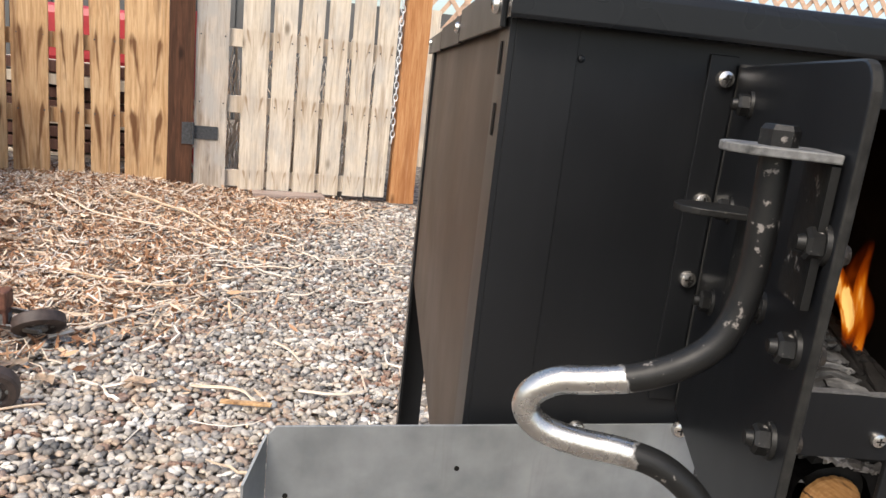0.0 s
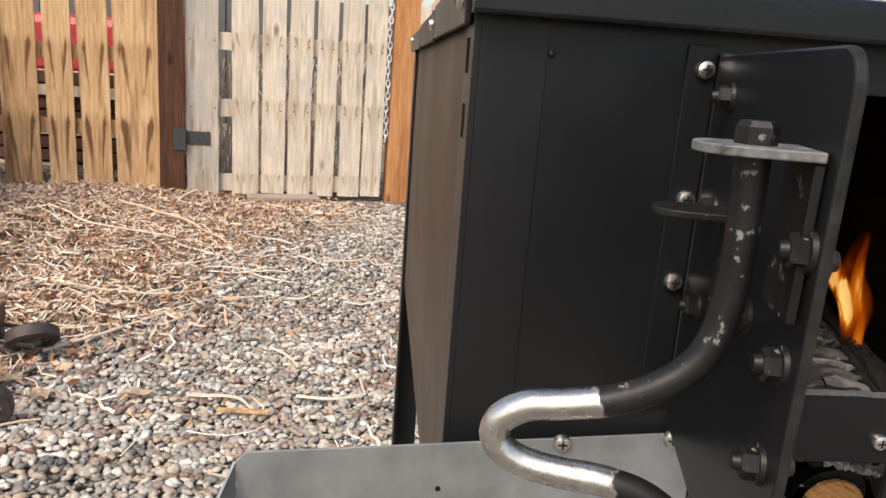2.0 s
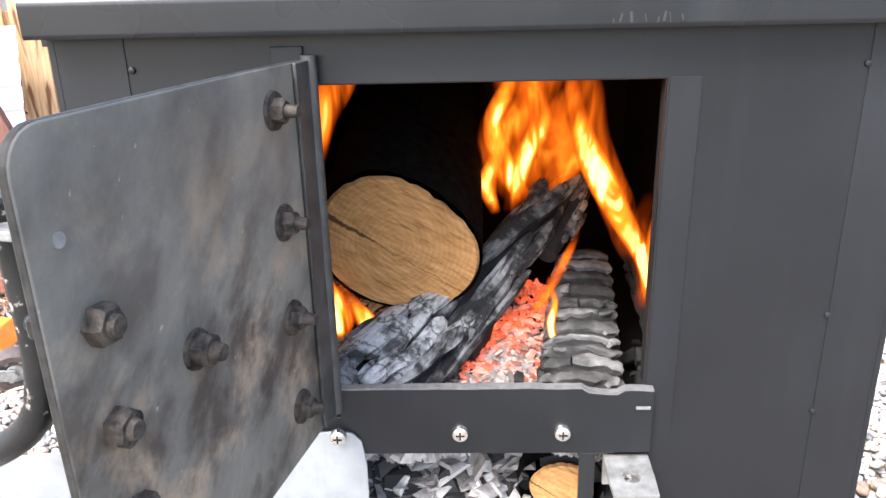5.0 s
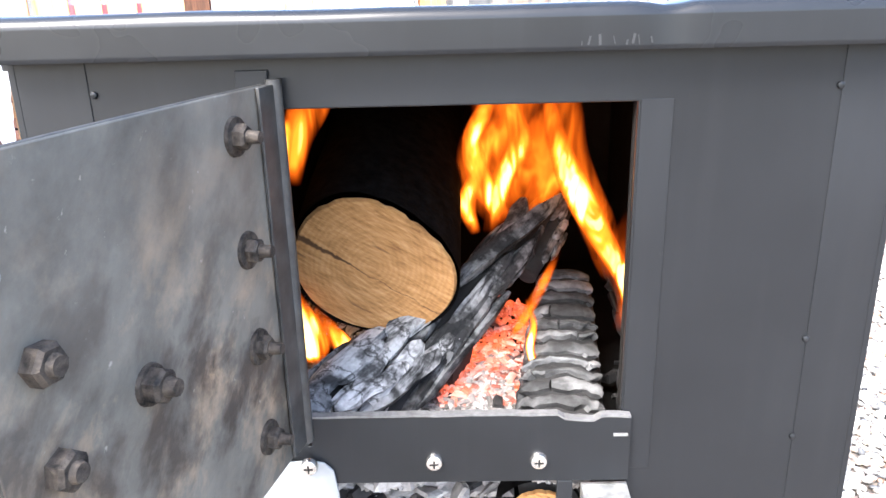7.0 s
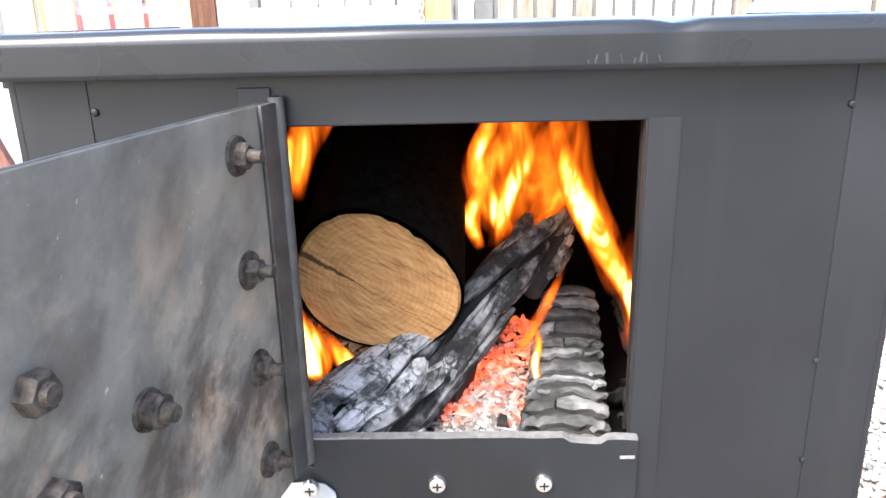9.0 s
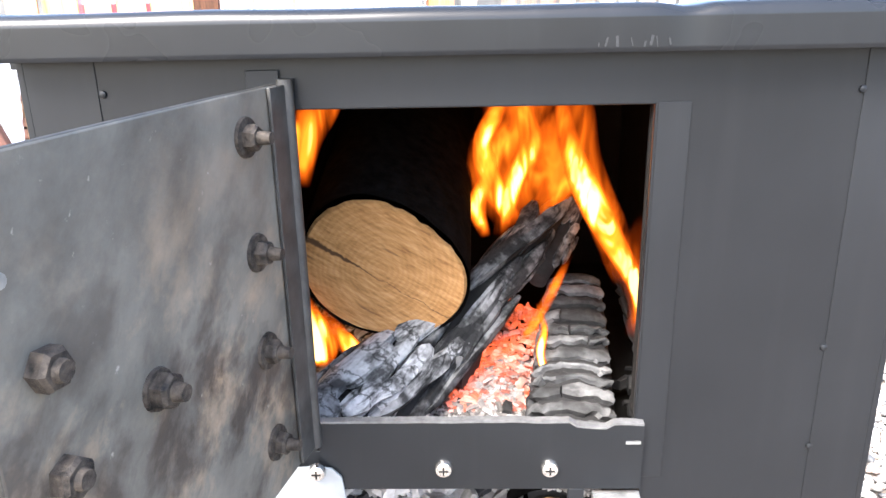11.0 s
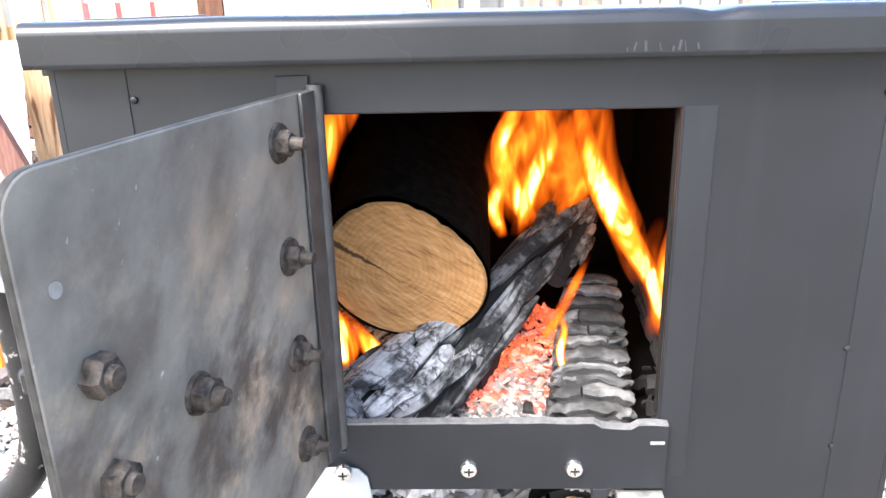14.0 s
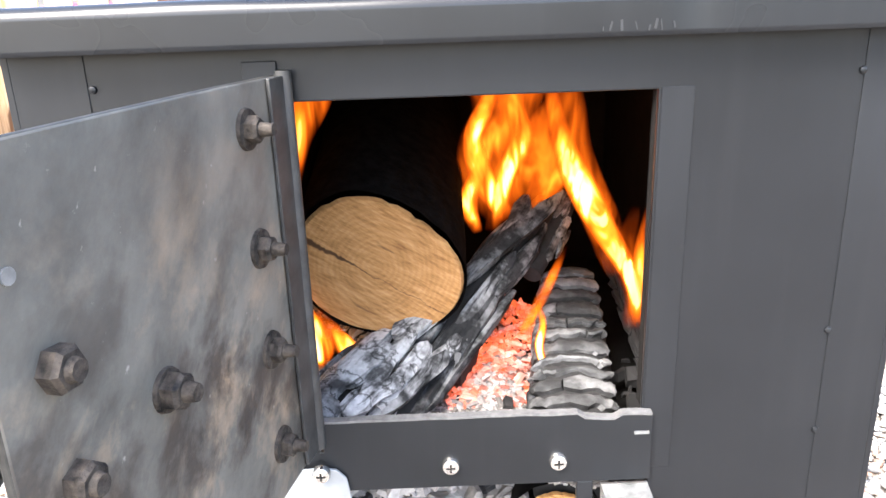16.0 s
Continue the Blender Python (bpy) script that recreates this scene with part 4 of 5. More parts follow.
br = part("latch_bracket", bracket(0.135, 0.159, 0.7525, 0.031, 0.147, 0.05), WORN, door, "worn steel bracket of the latch", bevel=0.0005)
bolt(br, (-0.1135, -0.1455, 0.7525), (0, 0, 1), 0.0056, 0.0062, 0, ROD, spin=10)
for s0, s1, z, dr in ((0.134, 0.158, 0.752, 0.045), (0.068, 0.09, 0.7235, 0.055)):
    lg = bmesh.new()
    v = [lg.verts.new(dp3(s, n, zz)) for s in (s0, s1) for n in (-0.0042, -0.0066) for zz in (z - dr, z - 0.003)]
    for q in ((0, 1, 3, 2), (4, 6, 7, 5), (0, 4, 5, 1), (2, 3, 7, 6), (0, 2, 6, 4), (1, 5, 7, 3)):
        lg.faces.new([v[k] for k in q])
    part("bracket_leg", lg, ROD, door, bevel=0.0005)
b2 = part("lower_bracket", bracket(0.068, 0.09, 0.7235, 0.03, 0.08, 0.06), ROD, door, bevel=0.0005)
# handle: one bent rod, its grip worn bright
hp = [(-0.1135, -0.1455, 0.7495), (-0.1132, -0.1456, 0.731), (-0.1132, -0.1456, 0.714), (-0.1152, -0.1455, 0.7), (-0.1202, -0.1453, 0.6895),
      (-0.1298, -0.1442, 0.6815), (-0.1415, -0.1412, 0.6755), (-0.155, -0.137, 0.6718), (-0.165, -0.134, 0.6695), (-0.1725, -0.1318, 0.6635),
      (-0.1728, -0.1318, 0.6565), (-0.166, -0.1338, 0.6515), (-0.155, -0.137, 0.6495), (-0.143, -0.1405, 0.6492), (-0.132, -0.1438, 0.6475), (-0.124, -0.1465, 0.6435),
      (-0.117, -0.149, 0.637), (-0.1125, -0.1505, 0.628), (-0.1095, -0.1515, 0.616)]
pts = spline(hp, 5)
i0, i1 = 31, 67


def rod_piece(name, i, j, r, parent, label=""):
    """A stretch of the handle; the wear value is 1 over the grip and falls off to both sides."""
    ob = part(name, tube(pts[i:j + 1], r, 14), ROD, parent, label, smooth=True)
    wear = [w for k in range(i, j + 1) for w in [max(0.0, min(1.0, min((k - i0) / 7, (i1 - k) / 7) + 0.5))] * 14]
    ob.data.attributes.new("wear", "FLOAT", "POINT").data.foreach_set("value", wear)
    return ob


handle = rod_piece("handle", 0, i0, 0.0046, door, "black bent rod handle, worn bright at the grip")
rod_piece("grip", i0, i1, 0.0047, handle, "bare shiny steel grip")
rod_piece("handle_end", i1, len(pts) - 1, 0.0046, handle)

# ---- fire ----
def log_thing(name, a, b, r, label, endmat, barkmat, seed, tilt=0.0, squash=1.0, oval=0.05, sap=0.965):
    """A round of firewood from a to b: bark all round, sawn end at a."""
    th = thing(name, label, "firewood", "logs in the stove")
    a, b = Vector(a), Vector(b)
    d = (b - a).normalized()
    s = d.cross(Vector((0, 0, 1))).normalized()
    u = Vector((0, 0, 1))
    n, m = 56, 16
    bm = bmesh.new()
    rings = []
    for j in range(m + 1):
        t = j / m
        ring = []
        for k in range(n):
            an = 2 * math.pi * k / n
            rr = r * (1 + oval * math.cos(2 * (an + radians(30))) + 0.03 * math.sin(3 * an + 2 * seed) + 0.035 * noise.noise((math.cos(an) * 3 + seed, math.sin(an) * 3, t * 9)))
            p = a.lerp(b, t) + s * math.cos(an) * rr + u * math.sin(an) * rr * squash
            if j == 0:
                p -= d * (tilt * math.sin(an + 0.6) * r)
            ring.append(bm.verts.new(p))
        rings.append(ring)
    for p, q in zip(rings, rings[1:]):
        for k in range(n):
            bm.faces.new((p[k], p[(k + 1) % n], q[(k + 1) % n], q[k]))
    bm.faces.new(rings[-1])
    part("bark", bm, barkmat, th, smooth=True)
    bm = bmesh.new()
    cen = a
    rows = []
    for q in (1.0, 0.97, 0.8, 0.6, 0.4, 0.2):
        row = []
        for k in range(n):
            an = 2 * math.pi * k / n
            rr = q * sap * r * (1 + oval * math.cos(2 * (an + radians(30))) + 0.03 * math.sin(3 * an + 2 * seed))
            # the fire has eaten a ragged fringe from the upper edge
            rr *= 1 - q * max(0.0, math.sin(an + 0.3)) * (0.05 + 0.05 * noise.noise((math.cos(an) * 9, math.sin(an) * 9, seed)))
            p = cen + s * math.cos(an) * rr + u * math.sin(an) * rr * squash - d * (0.0015 if q < 1 else -0.001)
            p += d * 0.0007 * noise.noise(p * 120)
            row.append(bm.verts.new(p - cen))
        rows.append(row)
    for p, q in zip(rows, rows[1:]):
        for k in range(n):
            bm.faces.new((p[k], p[(k + 1) % n], q[(k + 1) % n], q[k]))
    bm.faces.new(rows[-1])
    ob = part("sawn_end", bm, endmat, th, "pale freshly sawn end", smooth=True)
    ob.location = cen
    return th


log_thing("firewood_log", (-0.0355, 0.106, 0.6575), (-0.0275, 0.385, 0.746), 0.049, "unburnt log with pale sawn end and blackened bark", LOGEND, BARK, 1.3, 0.0, 0.97, 0.11)
log_thing("firewood_log", (0.061, 0.026, 0.536), (0.064, 0.16, 0.534), 0.0245, "small round log with charred bark lying in the ash", LOGEND, BARK, 2.4, 0.0, 0.95, 0.04, 0.74)


def char_log(name, a, b, r, rows, cols, label, seed, arc=(20, 200), jitter=0.3, mats=BLACKCHAR, gap=0.0011, rise=0.05, slope=0.1, skew=0.2):
    """A burnt log: a black core under cracked blocks of grey char."""
    th = thing(name, label, "firewood", "burnt logs in the fire")
    rr = random.Random(seed)
    a, b = Vector(a), Vector(b)
    d = (b - a).normalized()
    s = d.cross(Vector((0, 0, 1))).normalized()
    u = s.cross(d)
    core = tube([a.lerp(b, t / 10) + Vector((rr.uniform(-1, 1), 0, rr.uniform(-1, 1))) * r * 0.05 for t in range(11)], lambda t: r * 0.8, 16)
    part("core", core, BLACKCHAR, th, smooth=True)
    bm = bmesh.new()
    L = (b - a).length
    edges = [0.0]
    for i in range(rows):
        edges.append(edges[-1] + rr.uniform(0.65, 1.4))
    edges = [e / edges[-1] for e in edges]
    mean = 1 / rows

    def tb(i, an):
        return edges[i] + jitter * mean * noise.noise((an * 1.5 + seed, i * 2.7, seed * 1.3)) + 0.12 * mean * noise.noise((an * 6, i * 1.1, seed))

    for i in range(rows):
        cuts = [0.0]
        for c in range(max(1, cols + rr.choice((-1, 0, 0, 1)))):
            cuts.append(cuts[-1] + rr.uniform(0.5, 1.6))
        cuts = [arc[0] + (arc[1] - arc[0]) * c / cuts[-1] for c in cuts]
        for c0, c1 in zip(cuts, cuts[1:]):
            if cols > 2 and rr.random() < 0.05:
                continue
            hgt = r * rr.uniform(1 - rise, 1 + rise)
            ga = math.degrees(gap * 0.6 / r)
            g = gap / L
            sk = rr.uniform(-1, 1) * skew * mean
            na, nt = 7, 5
            top = []
            for q in range(nt + 1):
                row = []
                for w in range(na + 1):
                    fw, fq = w / na, q / nt
                    an = radians(c0 + ga + (c1 - c0 - 2 * ga) * fw + 5 * noise.noise((fq * 2 + i, c0, seed)))
                    ta, tz = tb(i, an) + g, tb(i + 1, an) - g
                    t = ta + (tz - ta) * fq + sk * (fw - 0.5)
                    edge = max(abs(2 * fw - 1) ** 9, abs(2 * fq - 1) ** 8)
                    h = hgt - r * 0.1 * edge + r * 0.13 * noise.noise((an * 6 + i, t * L * 150, seed)) + r * 0.05 * noise.noise((an * 17 + i, t * L * 420, seed)) + r * slope * (fq - 0.5)
                    row.append(bm.verts.new(a + d * (t * L) + (s * math.cos(an) + u * math.sin(an)) * h))
                top.append(row)
            for q in range(nt):
                for w in range(na):
                    bm.faces.new((top[q][w], top[q][w + 1], top[q + 1][w + 1], top[q + 1][w]))
            ring = [top[0][w] for w in range(na + 1)] + [top[q][na] for q in range(1, nt + 1)] + [top[nt][w] for w in range(na - 1, -1, -1)] + [top[q][0] for q in range(nt - 1, 0, -1)]
            low = []
            for v in ring:
                ax = a + d * (v.co - a).dot(d)
                low.append(bm.verts.new(ax + (v.co - ax) * 0.78))
            for q in range(len(ring)):
                k = (q + 1) % len(ring)
                bm.faces.new((ring[q], low[q], low[k], ring[k]))
    tagged(part("char_crust", bm, mats, th, "cracked ash-grey crust of char", smooth=True), kind="stuff")
    return th


def ridge_log(name, a, b, rx, rz, rows, label, seed, mat):
    """A split log burnt into wavy ledges: each a thin lit band across the log over a black core."""
    th = thing(name, label, "firewood", "burnt logs in the fire")
    rr = random.Random(seed)
    a, b = Vector(a), Vector(b)
    d = (b - a).normalized()
    s = d.cross(Vector((0, 0, 1))).normalized()
    u = s.cross(d)
    L = (b - a).length

    def section(an, grow, t):
        x, z = math.cos(an), math.sin(an)
        grow *= 1.06 - 0.3 * t ** 2
        return s * (math.copysign(abs(x) ** 0.8, x) * rx * grow) + u * (math.copysign(abs(z) ** 0.6, z) * rz * grow)

    core = bmesh.new()
    rings = [[core.verts.new(a + d * (L * i / 20) + section(2 * math.pi * k / 20, 0.86 + 0.05 * noise.noise((k * 0.9, i * 0.7, seed)), i / 20)) for k in range(20)] for i in range(21)]
    for p, q in zip(rings, rings[1:]):
        for k in range(20):
            core.faces.new((p[k], p[(k + 1) % 20], q[(k + 1) % 20], q[k]))
    core.faces.new(rings[0][::-1]), core.faces.new(rings[-1])
    part("core", core, BLACKCHAR, th, smooth=True)
    edges = [0.0]
    for _ in range(rows):
        edges.append(edges[-1] + rr.uniform(0.7, 1.3))
    edges = [e / edges[-1] for e in edges]
    bm = bmesh.new()
    lay_a, lay_b = bm.verts.layers.float.new("along"), bm.verts.layers.float.new("around")
    wave = lambda i, an: edges[i] + (0.34 * noise.noise((an * 1.7, i * 0.35, seed)) + 0.2 * noise.noise((an * 4.5, i * 0.9, seed + 4)) - 0.35 * math.sin(an)) / rows
    for i in range(rows):
        cut = sorted(rr.uniform(45, 165) for _ in range(rr.choice((0, 1, 1, 2))))
        marks = [38] + cut + [186]
        lift = rr.uniform(0.97, 1.04)
        for c0, c1 in zip(marks, marks[1:]):
            if c1 - c0 < 14:
                continue
            na, nt = max(4, int((c1 - c0) / 7)), 4
            top = []
            for q in range(nt + 1):
                row = []
                for w in range(na + 1):
                    an = radians(c0 + 1.2 + (c1 - c0 - 2.4) * w / na)
                    fq = q / nt
                    gap = 0.36 + 0.2 * noise.noise((an * 3, i * 1.7, 7))
                    t0, t1 = wave(i, an) + gap / rows, wave(i + 1, an)
                    t = t0 + (t1 - t0) * fq
                    g = lift * (1.0 + 0.045 * (0.5 - fq) - 0.05 * abs(2 * fq - 1) ** 6 + 0.05 * noise.noise((an * 7, t * L * 160, seed)) + 0.025 * noise.noise((an * 22, t * L * 420, 3)))
                    v = bm.verts.new(a + d * (t * L) + section(an, g, t))
                    v[lay_a], v[lay_b] = t * L, an * rx
                    row.append(v)
                top.append(row)
            for q in range(nt):
                for w in range(na):
                    bm.faces.new((top[q][w], top[q][w + 1], top[q + 1][w + 1], top[q + 1][w]))
            ring = top[0] + [top[q][na] for q in range(1, nt + 1)] + top[nt][-2::-1] + [top[q][0] for q in range(nt - 1, 0, -1)]
            low = []
            for v in ring:
                ax = a + d * (v.co - a).dot(d)
                low.append(bm.verts.new(ax + (v.co - ax) * 0.84))
                low[-1][lay_a], low[-1][lay_b] = v[lay_a], v[lay_b]
            for q in range(len(ring)):
                k = (q + 1) % len(ring)
                bm.faces.new((ring[q], low[q], low[k], ring[k]))
    tagged(part("char_crust", bm, mat, th, "wavy ash-grey ledges of char", smooth=True), kind="stuff")
    return th


def shard_log(name, a, b, r, count, label, seed, mat, size=(0.03, 0.075), width=(0.0038, 0.0085)):
    """A burnt log that has split along its grain: long ragged shards of char on a black core."""
    th = thing(name, label, "firewood", "burnt logs in the fire")
    rr = random.Random(seed)
    a, b = Vector(a), Vector(b)
    d = (b - a).normalized()
    s = d.cross(Vector((0, 0, 1))).normalized()
    u = s.cross(d)
    L = (b - a).length
    core = tube([a.lerp(b, t / 10) + Vector((rr.uniform(-1, 1), 0, rr.uniform(-1, 1))) * r * 0.06 for t in range(11)], lambda t: r * (0.68 - 0.2 * t ** 6), 16)
    part("core", core, BLACKCHAR, th, smooth=True)
    bm = bmesh.new()
    lay_a, lay_b = bm.verts.layers.float.new("along"), bm.verts.layers.float.new("around")
    for q in range(count):
        an0 = radians(-10 + 200 * ((q * 0.618) % 1.0) + rr.uniform(-9, 9))
        ln, w, th_k = rr.uniform(*size), rr.uniform(*width), r * rr.uniform(0.14, 0.3)
        t0 = rr.uniform(-0.02, L - ln * 0.75)
        yaw, out = rr.gauss(0, 0.12), r * rr.uniform(0.66, 1.06)
        n, m = 9, 8
        rings = []
        for i in range(n + 1):
            f = i / n
            taper = min(1.0, 0.45 + 3.2 * min(f, 1 - f)) * (1 + 0.2 * noise.noise((f * 5, q * 3.1, seed)))
            shift = yaw * (f - 0.5) * ln + 0.0016 * noise.noise((f * 4, q, 9))
            ring = []
            for k in range(m):
                ph = 2 * math.pi * k / m
                cx, cz = math.cos(ph), math.sin(ph)
                jag = 0.006 * noise.noise((cx * 3 + q, cz * 3, i // n + seed)) if i in (0, n) else 0.0
                side = math.copysign(abs(cx) ** 0.6, cx) * w * taper + shift
                up = math.copysign(abs(cz) ** 0.6, cz) * th_k * taper + r * 0.06 * noise.noise((f * 9 + q, cx * 2, cz * 2)) + r * 0.03 * noise.noise((f * 30, cx * 5 + q, cz * 3))
                an = an0 + side / r
                p = a + d * (t0 + ln * f + jag) + (s * math.cos(an) + u * math.sin(an)) * (out + up)
                v = bm.verts.new(p)
                v[lay_a], v[lay_b] = t0 + ln * f + q * 0.37, side + q * 0.21 + up
                ring.append(v)
            rings.append(ring)
        for p, o in zip(rings, rings[1:]):
            for k in range(m):
                bm.faces.new((p[k], p[(k + 1) % m], o[(k + 1) % m], o[k]))
        bm.faces.new(rings[0][::-1]), bm.faces.new(rings[-1])
    tagged(part("char_shard_rest", bm, mat, th, "long ash-grey shards of char", smooth=True), kind="stuff")
    return th


ridge_log("charred_log", (0.0725, 0.031, 0.5525), (0.0955, 0.19, 0.6095), 0.0272, 0.0255, 14, "burnt log split into grey ridged char, lying on the embers", 3, RIDGE)
shard_log("charred_log", (-0.052, 0.05, 0.558), (0.083, 0.215, 0.665), 0.019, 22, "leaning burnt log, split into black and ash-grey shards", 8, SHARD, (0.05, 0.11), (0.0042, 0.008))
shard_log("charred_log", (0.064, 0.165, 0.628), (0.1, 0.225, 0.66), 0.0105, 10, "thin burnt branch, black and grey, on the burning logs", 15, SHARD, (0.02, 0.04), (0.003, 0.006))
shard_log("charred_log", (-0.092, 0.025, 0.563), (-0.006, 0.125, 0.603), 0.0255, 27, "crumbling burnt log coated in pale ash", 11, PALESHARD, (0.03, 0.065), (0.005, 0.011))
char_log("charred_log", (-0.09, 0.16, 0.6), (0.018, 0.112, 0.59), 0.021, 10, 6, "burnt log buried in pale ash under the fresh log", 27, (0, 190), 0.9, gap=0.0014, rise=0.08, skew=0.4, mats=ASHCHAR)
char_log("charred_log", (0.138, 0.06, 0.562), (0.144, 0.25, 0.61), 0.012, 8, 3, "dark burnt log at the side of the fire", 21, (20, 190), 0.8, mats=BLACKCHAR)


def flakes(name, count, area, zf, size, mat, label, seed, flat=0.35):
    """A loose bed of small irregular chips."""
    r = random.Random(seed)
    v = np.array([[-1, -1, -1], [1, -0.8, -1], [0.8, 1, -1], [-0.9, 0.8, -1], [-0.7, -0.8, 1], [0.8, -0.6, 0.8], [0.6, 0.7, 1], [-0.8, 0.6, 0.7]], float) / 1.5
    f = np.array([[0, 3, 2, 1], [4, 5, 6, 7], [0, 1, 5, 4], [1, 2, 6, 5], [2, 3, 7, 6], [3, 0, 4, 7]])
    ms = []
    for _ in range(count):
        x, y = r.uniform(area[0], area[1]), r.uniform(area[2], area[3])
        s = size * r.choice((0.4, 0.6, 0.8, 1, 1, 1.5))
        m = Matrix.Translation((x, y, zf(x, y) + r.uniform(-0.3, 0.6) * s)) @ Euler((r.gauss(0, 0.4), r.gauss(0, 0.4), r.uniform(0, 6.3))).to_matrix().to_4x4() @ Matrix.Diagonal((s * r.uniform(0.7, 2.2), s * r.uniform(0.5, 1), s * flat * r.uniform(0.6, 1.5), 1))
        ms.append(np.array(m))
    ob = scatter(name, v, f, ms, mat, label, name.replace("_", " "))
    ob.data.polygons.foreach_set("use_smooth", np.zeros(len(ob.data.polygons), dtype=bool))
    return ob


def bed(x, y):
    return 0.556 + 0.11 * max(0, y - 0.06) + 0.012 * math.exp(-((x - 0.03) / 0.03) ** 2)


flakes("ash", 5200, (-0.05, 0.085, 0.02, 0.15), lambda x, y: bed(x, y) + 0.003, 0.0029, ASH, "pale grey flaky ash bed under the burning logs", 2)
flakes("ember", 900, (0.005, 0.075, 0.085, 0.21), lambda x, y: bed(x, y) + 0.003 + 0.06 * max(0, y - 0.08), 0.0036, EMBER, "red glowing embers among the ash", 4)
flakes("ash", 520, (-0.1, -0.01, 0.02, 0.14), lambda x, y: bed(x, y) + 0.012 - 0.1 * max(0, x + 0.06), 0.007, ASH, "ash and chips of burnt wood", 6, 0.5)
flakes("charcoal", 120, (-0.1, 0.13, 0.02, 0.2), bed, 0.006, BLACKCHAR, "black broken charcoal in the ash bed", 7, 0.8)


def pit(x, y):
    return 0.503 + 0.05 * max(0, min(1, y / 0.08)) + 0.006 * noise.noise((x * 40, y * 40, 0))


flakes("charcoal", 60, (0.085, 0.13, 0.006, 0.08), pit, 0.006, BLACKCHAR, "black charcoal lumps beside the small log", 33, 0.9)
flakes("ash", 1100, (-0.052, 0.036, 0.006, 0.12), pit, 0.0055, ASH, "pale ash and half-burnt chips in the ash pit", 9, 0.16)
flakes("charcoal", 170, (-0.052, 0.036, 0.006, 0.11), lambda x, y: pit(x, y) + 0.002, 0.008, BLACKCHAR, "black charcoal lumps in the ash pit", 10, 0.9)
flakes("ash", 130, (-0.045, 0.04, 0.008, 0.06), lambda x, y: pit(x, y) + 0.008, 0.0085, ASH, "large curled flakes of pale ash in the ash pit", 12, 0.1)


def tongue(parent, path, widths, depth=0.5, gain=1.0, seed=0):
    """One lick of flame: a flattened tapering tube along a path; its thickness value fades to the edges and ends."""
    p = spline(path, 7)
    w = [a.x for a in spline([(q, 0, 0) for q in widths], 7)]
    n = 20
    bm = bmesh.new()
    lay = bm.verts.layers.float.new("thick")
    rings = []
    for i, (c, ww) in enumerate(zip(p, w)):
        t = i / (len(p) - 1)
        d = (p[min(i + 1, len(p) - 1)] - p[max(i - 1, 0)]).normalized()
        s = d.cross(Vector((0, 1, 0))).normalized()
        ring = []
        for k in range(n):
            an = 2 * math.pi * k / n
            wob = 1 + 0.16 * noise.noise((t * 5, math.cos(an) + seed, seed))
            v = bm.verts.new(c + s * math.cos(an) * ww * wob + Vector((0, 1, 0)) * math.sin(an) * ww * depth)
            e = abs(math.cos(an))
            fade = min(1.0, t / 0.14) * min(1.0, (1 - t) / 0.3)
            v[lay] = gain * fade * (1 - e ** 2.2) * (1.05 - 0.5 * t)
            ring.append(v)
        rings.append(ring)
    for a, b in zip(rings, rings[1:]):
        for k in range(n):
            bm.faces.new((a[k], a[(k + 1) % n], b[(k + 1) % n], b[k]))
    ob = part("tongue", bm, FLAME, parent, smooth=True)
    ob.visible_shadow = False
    return ob


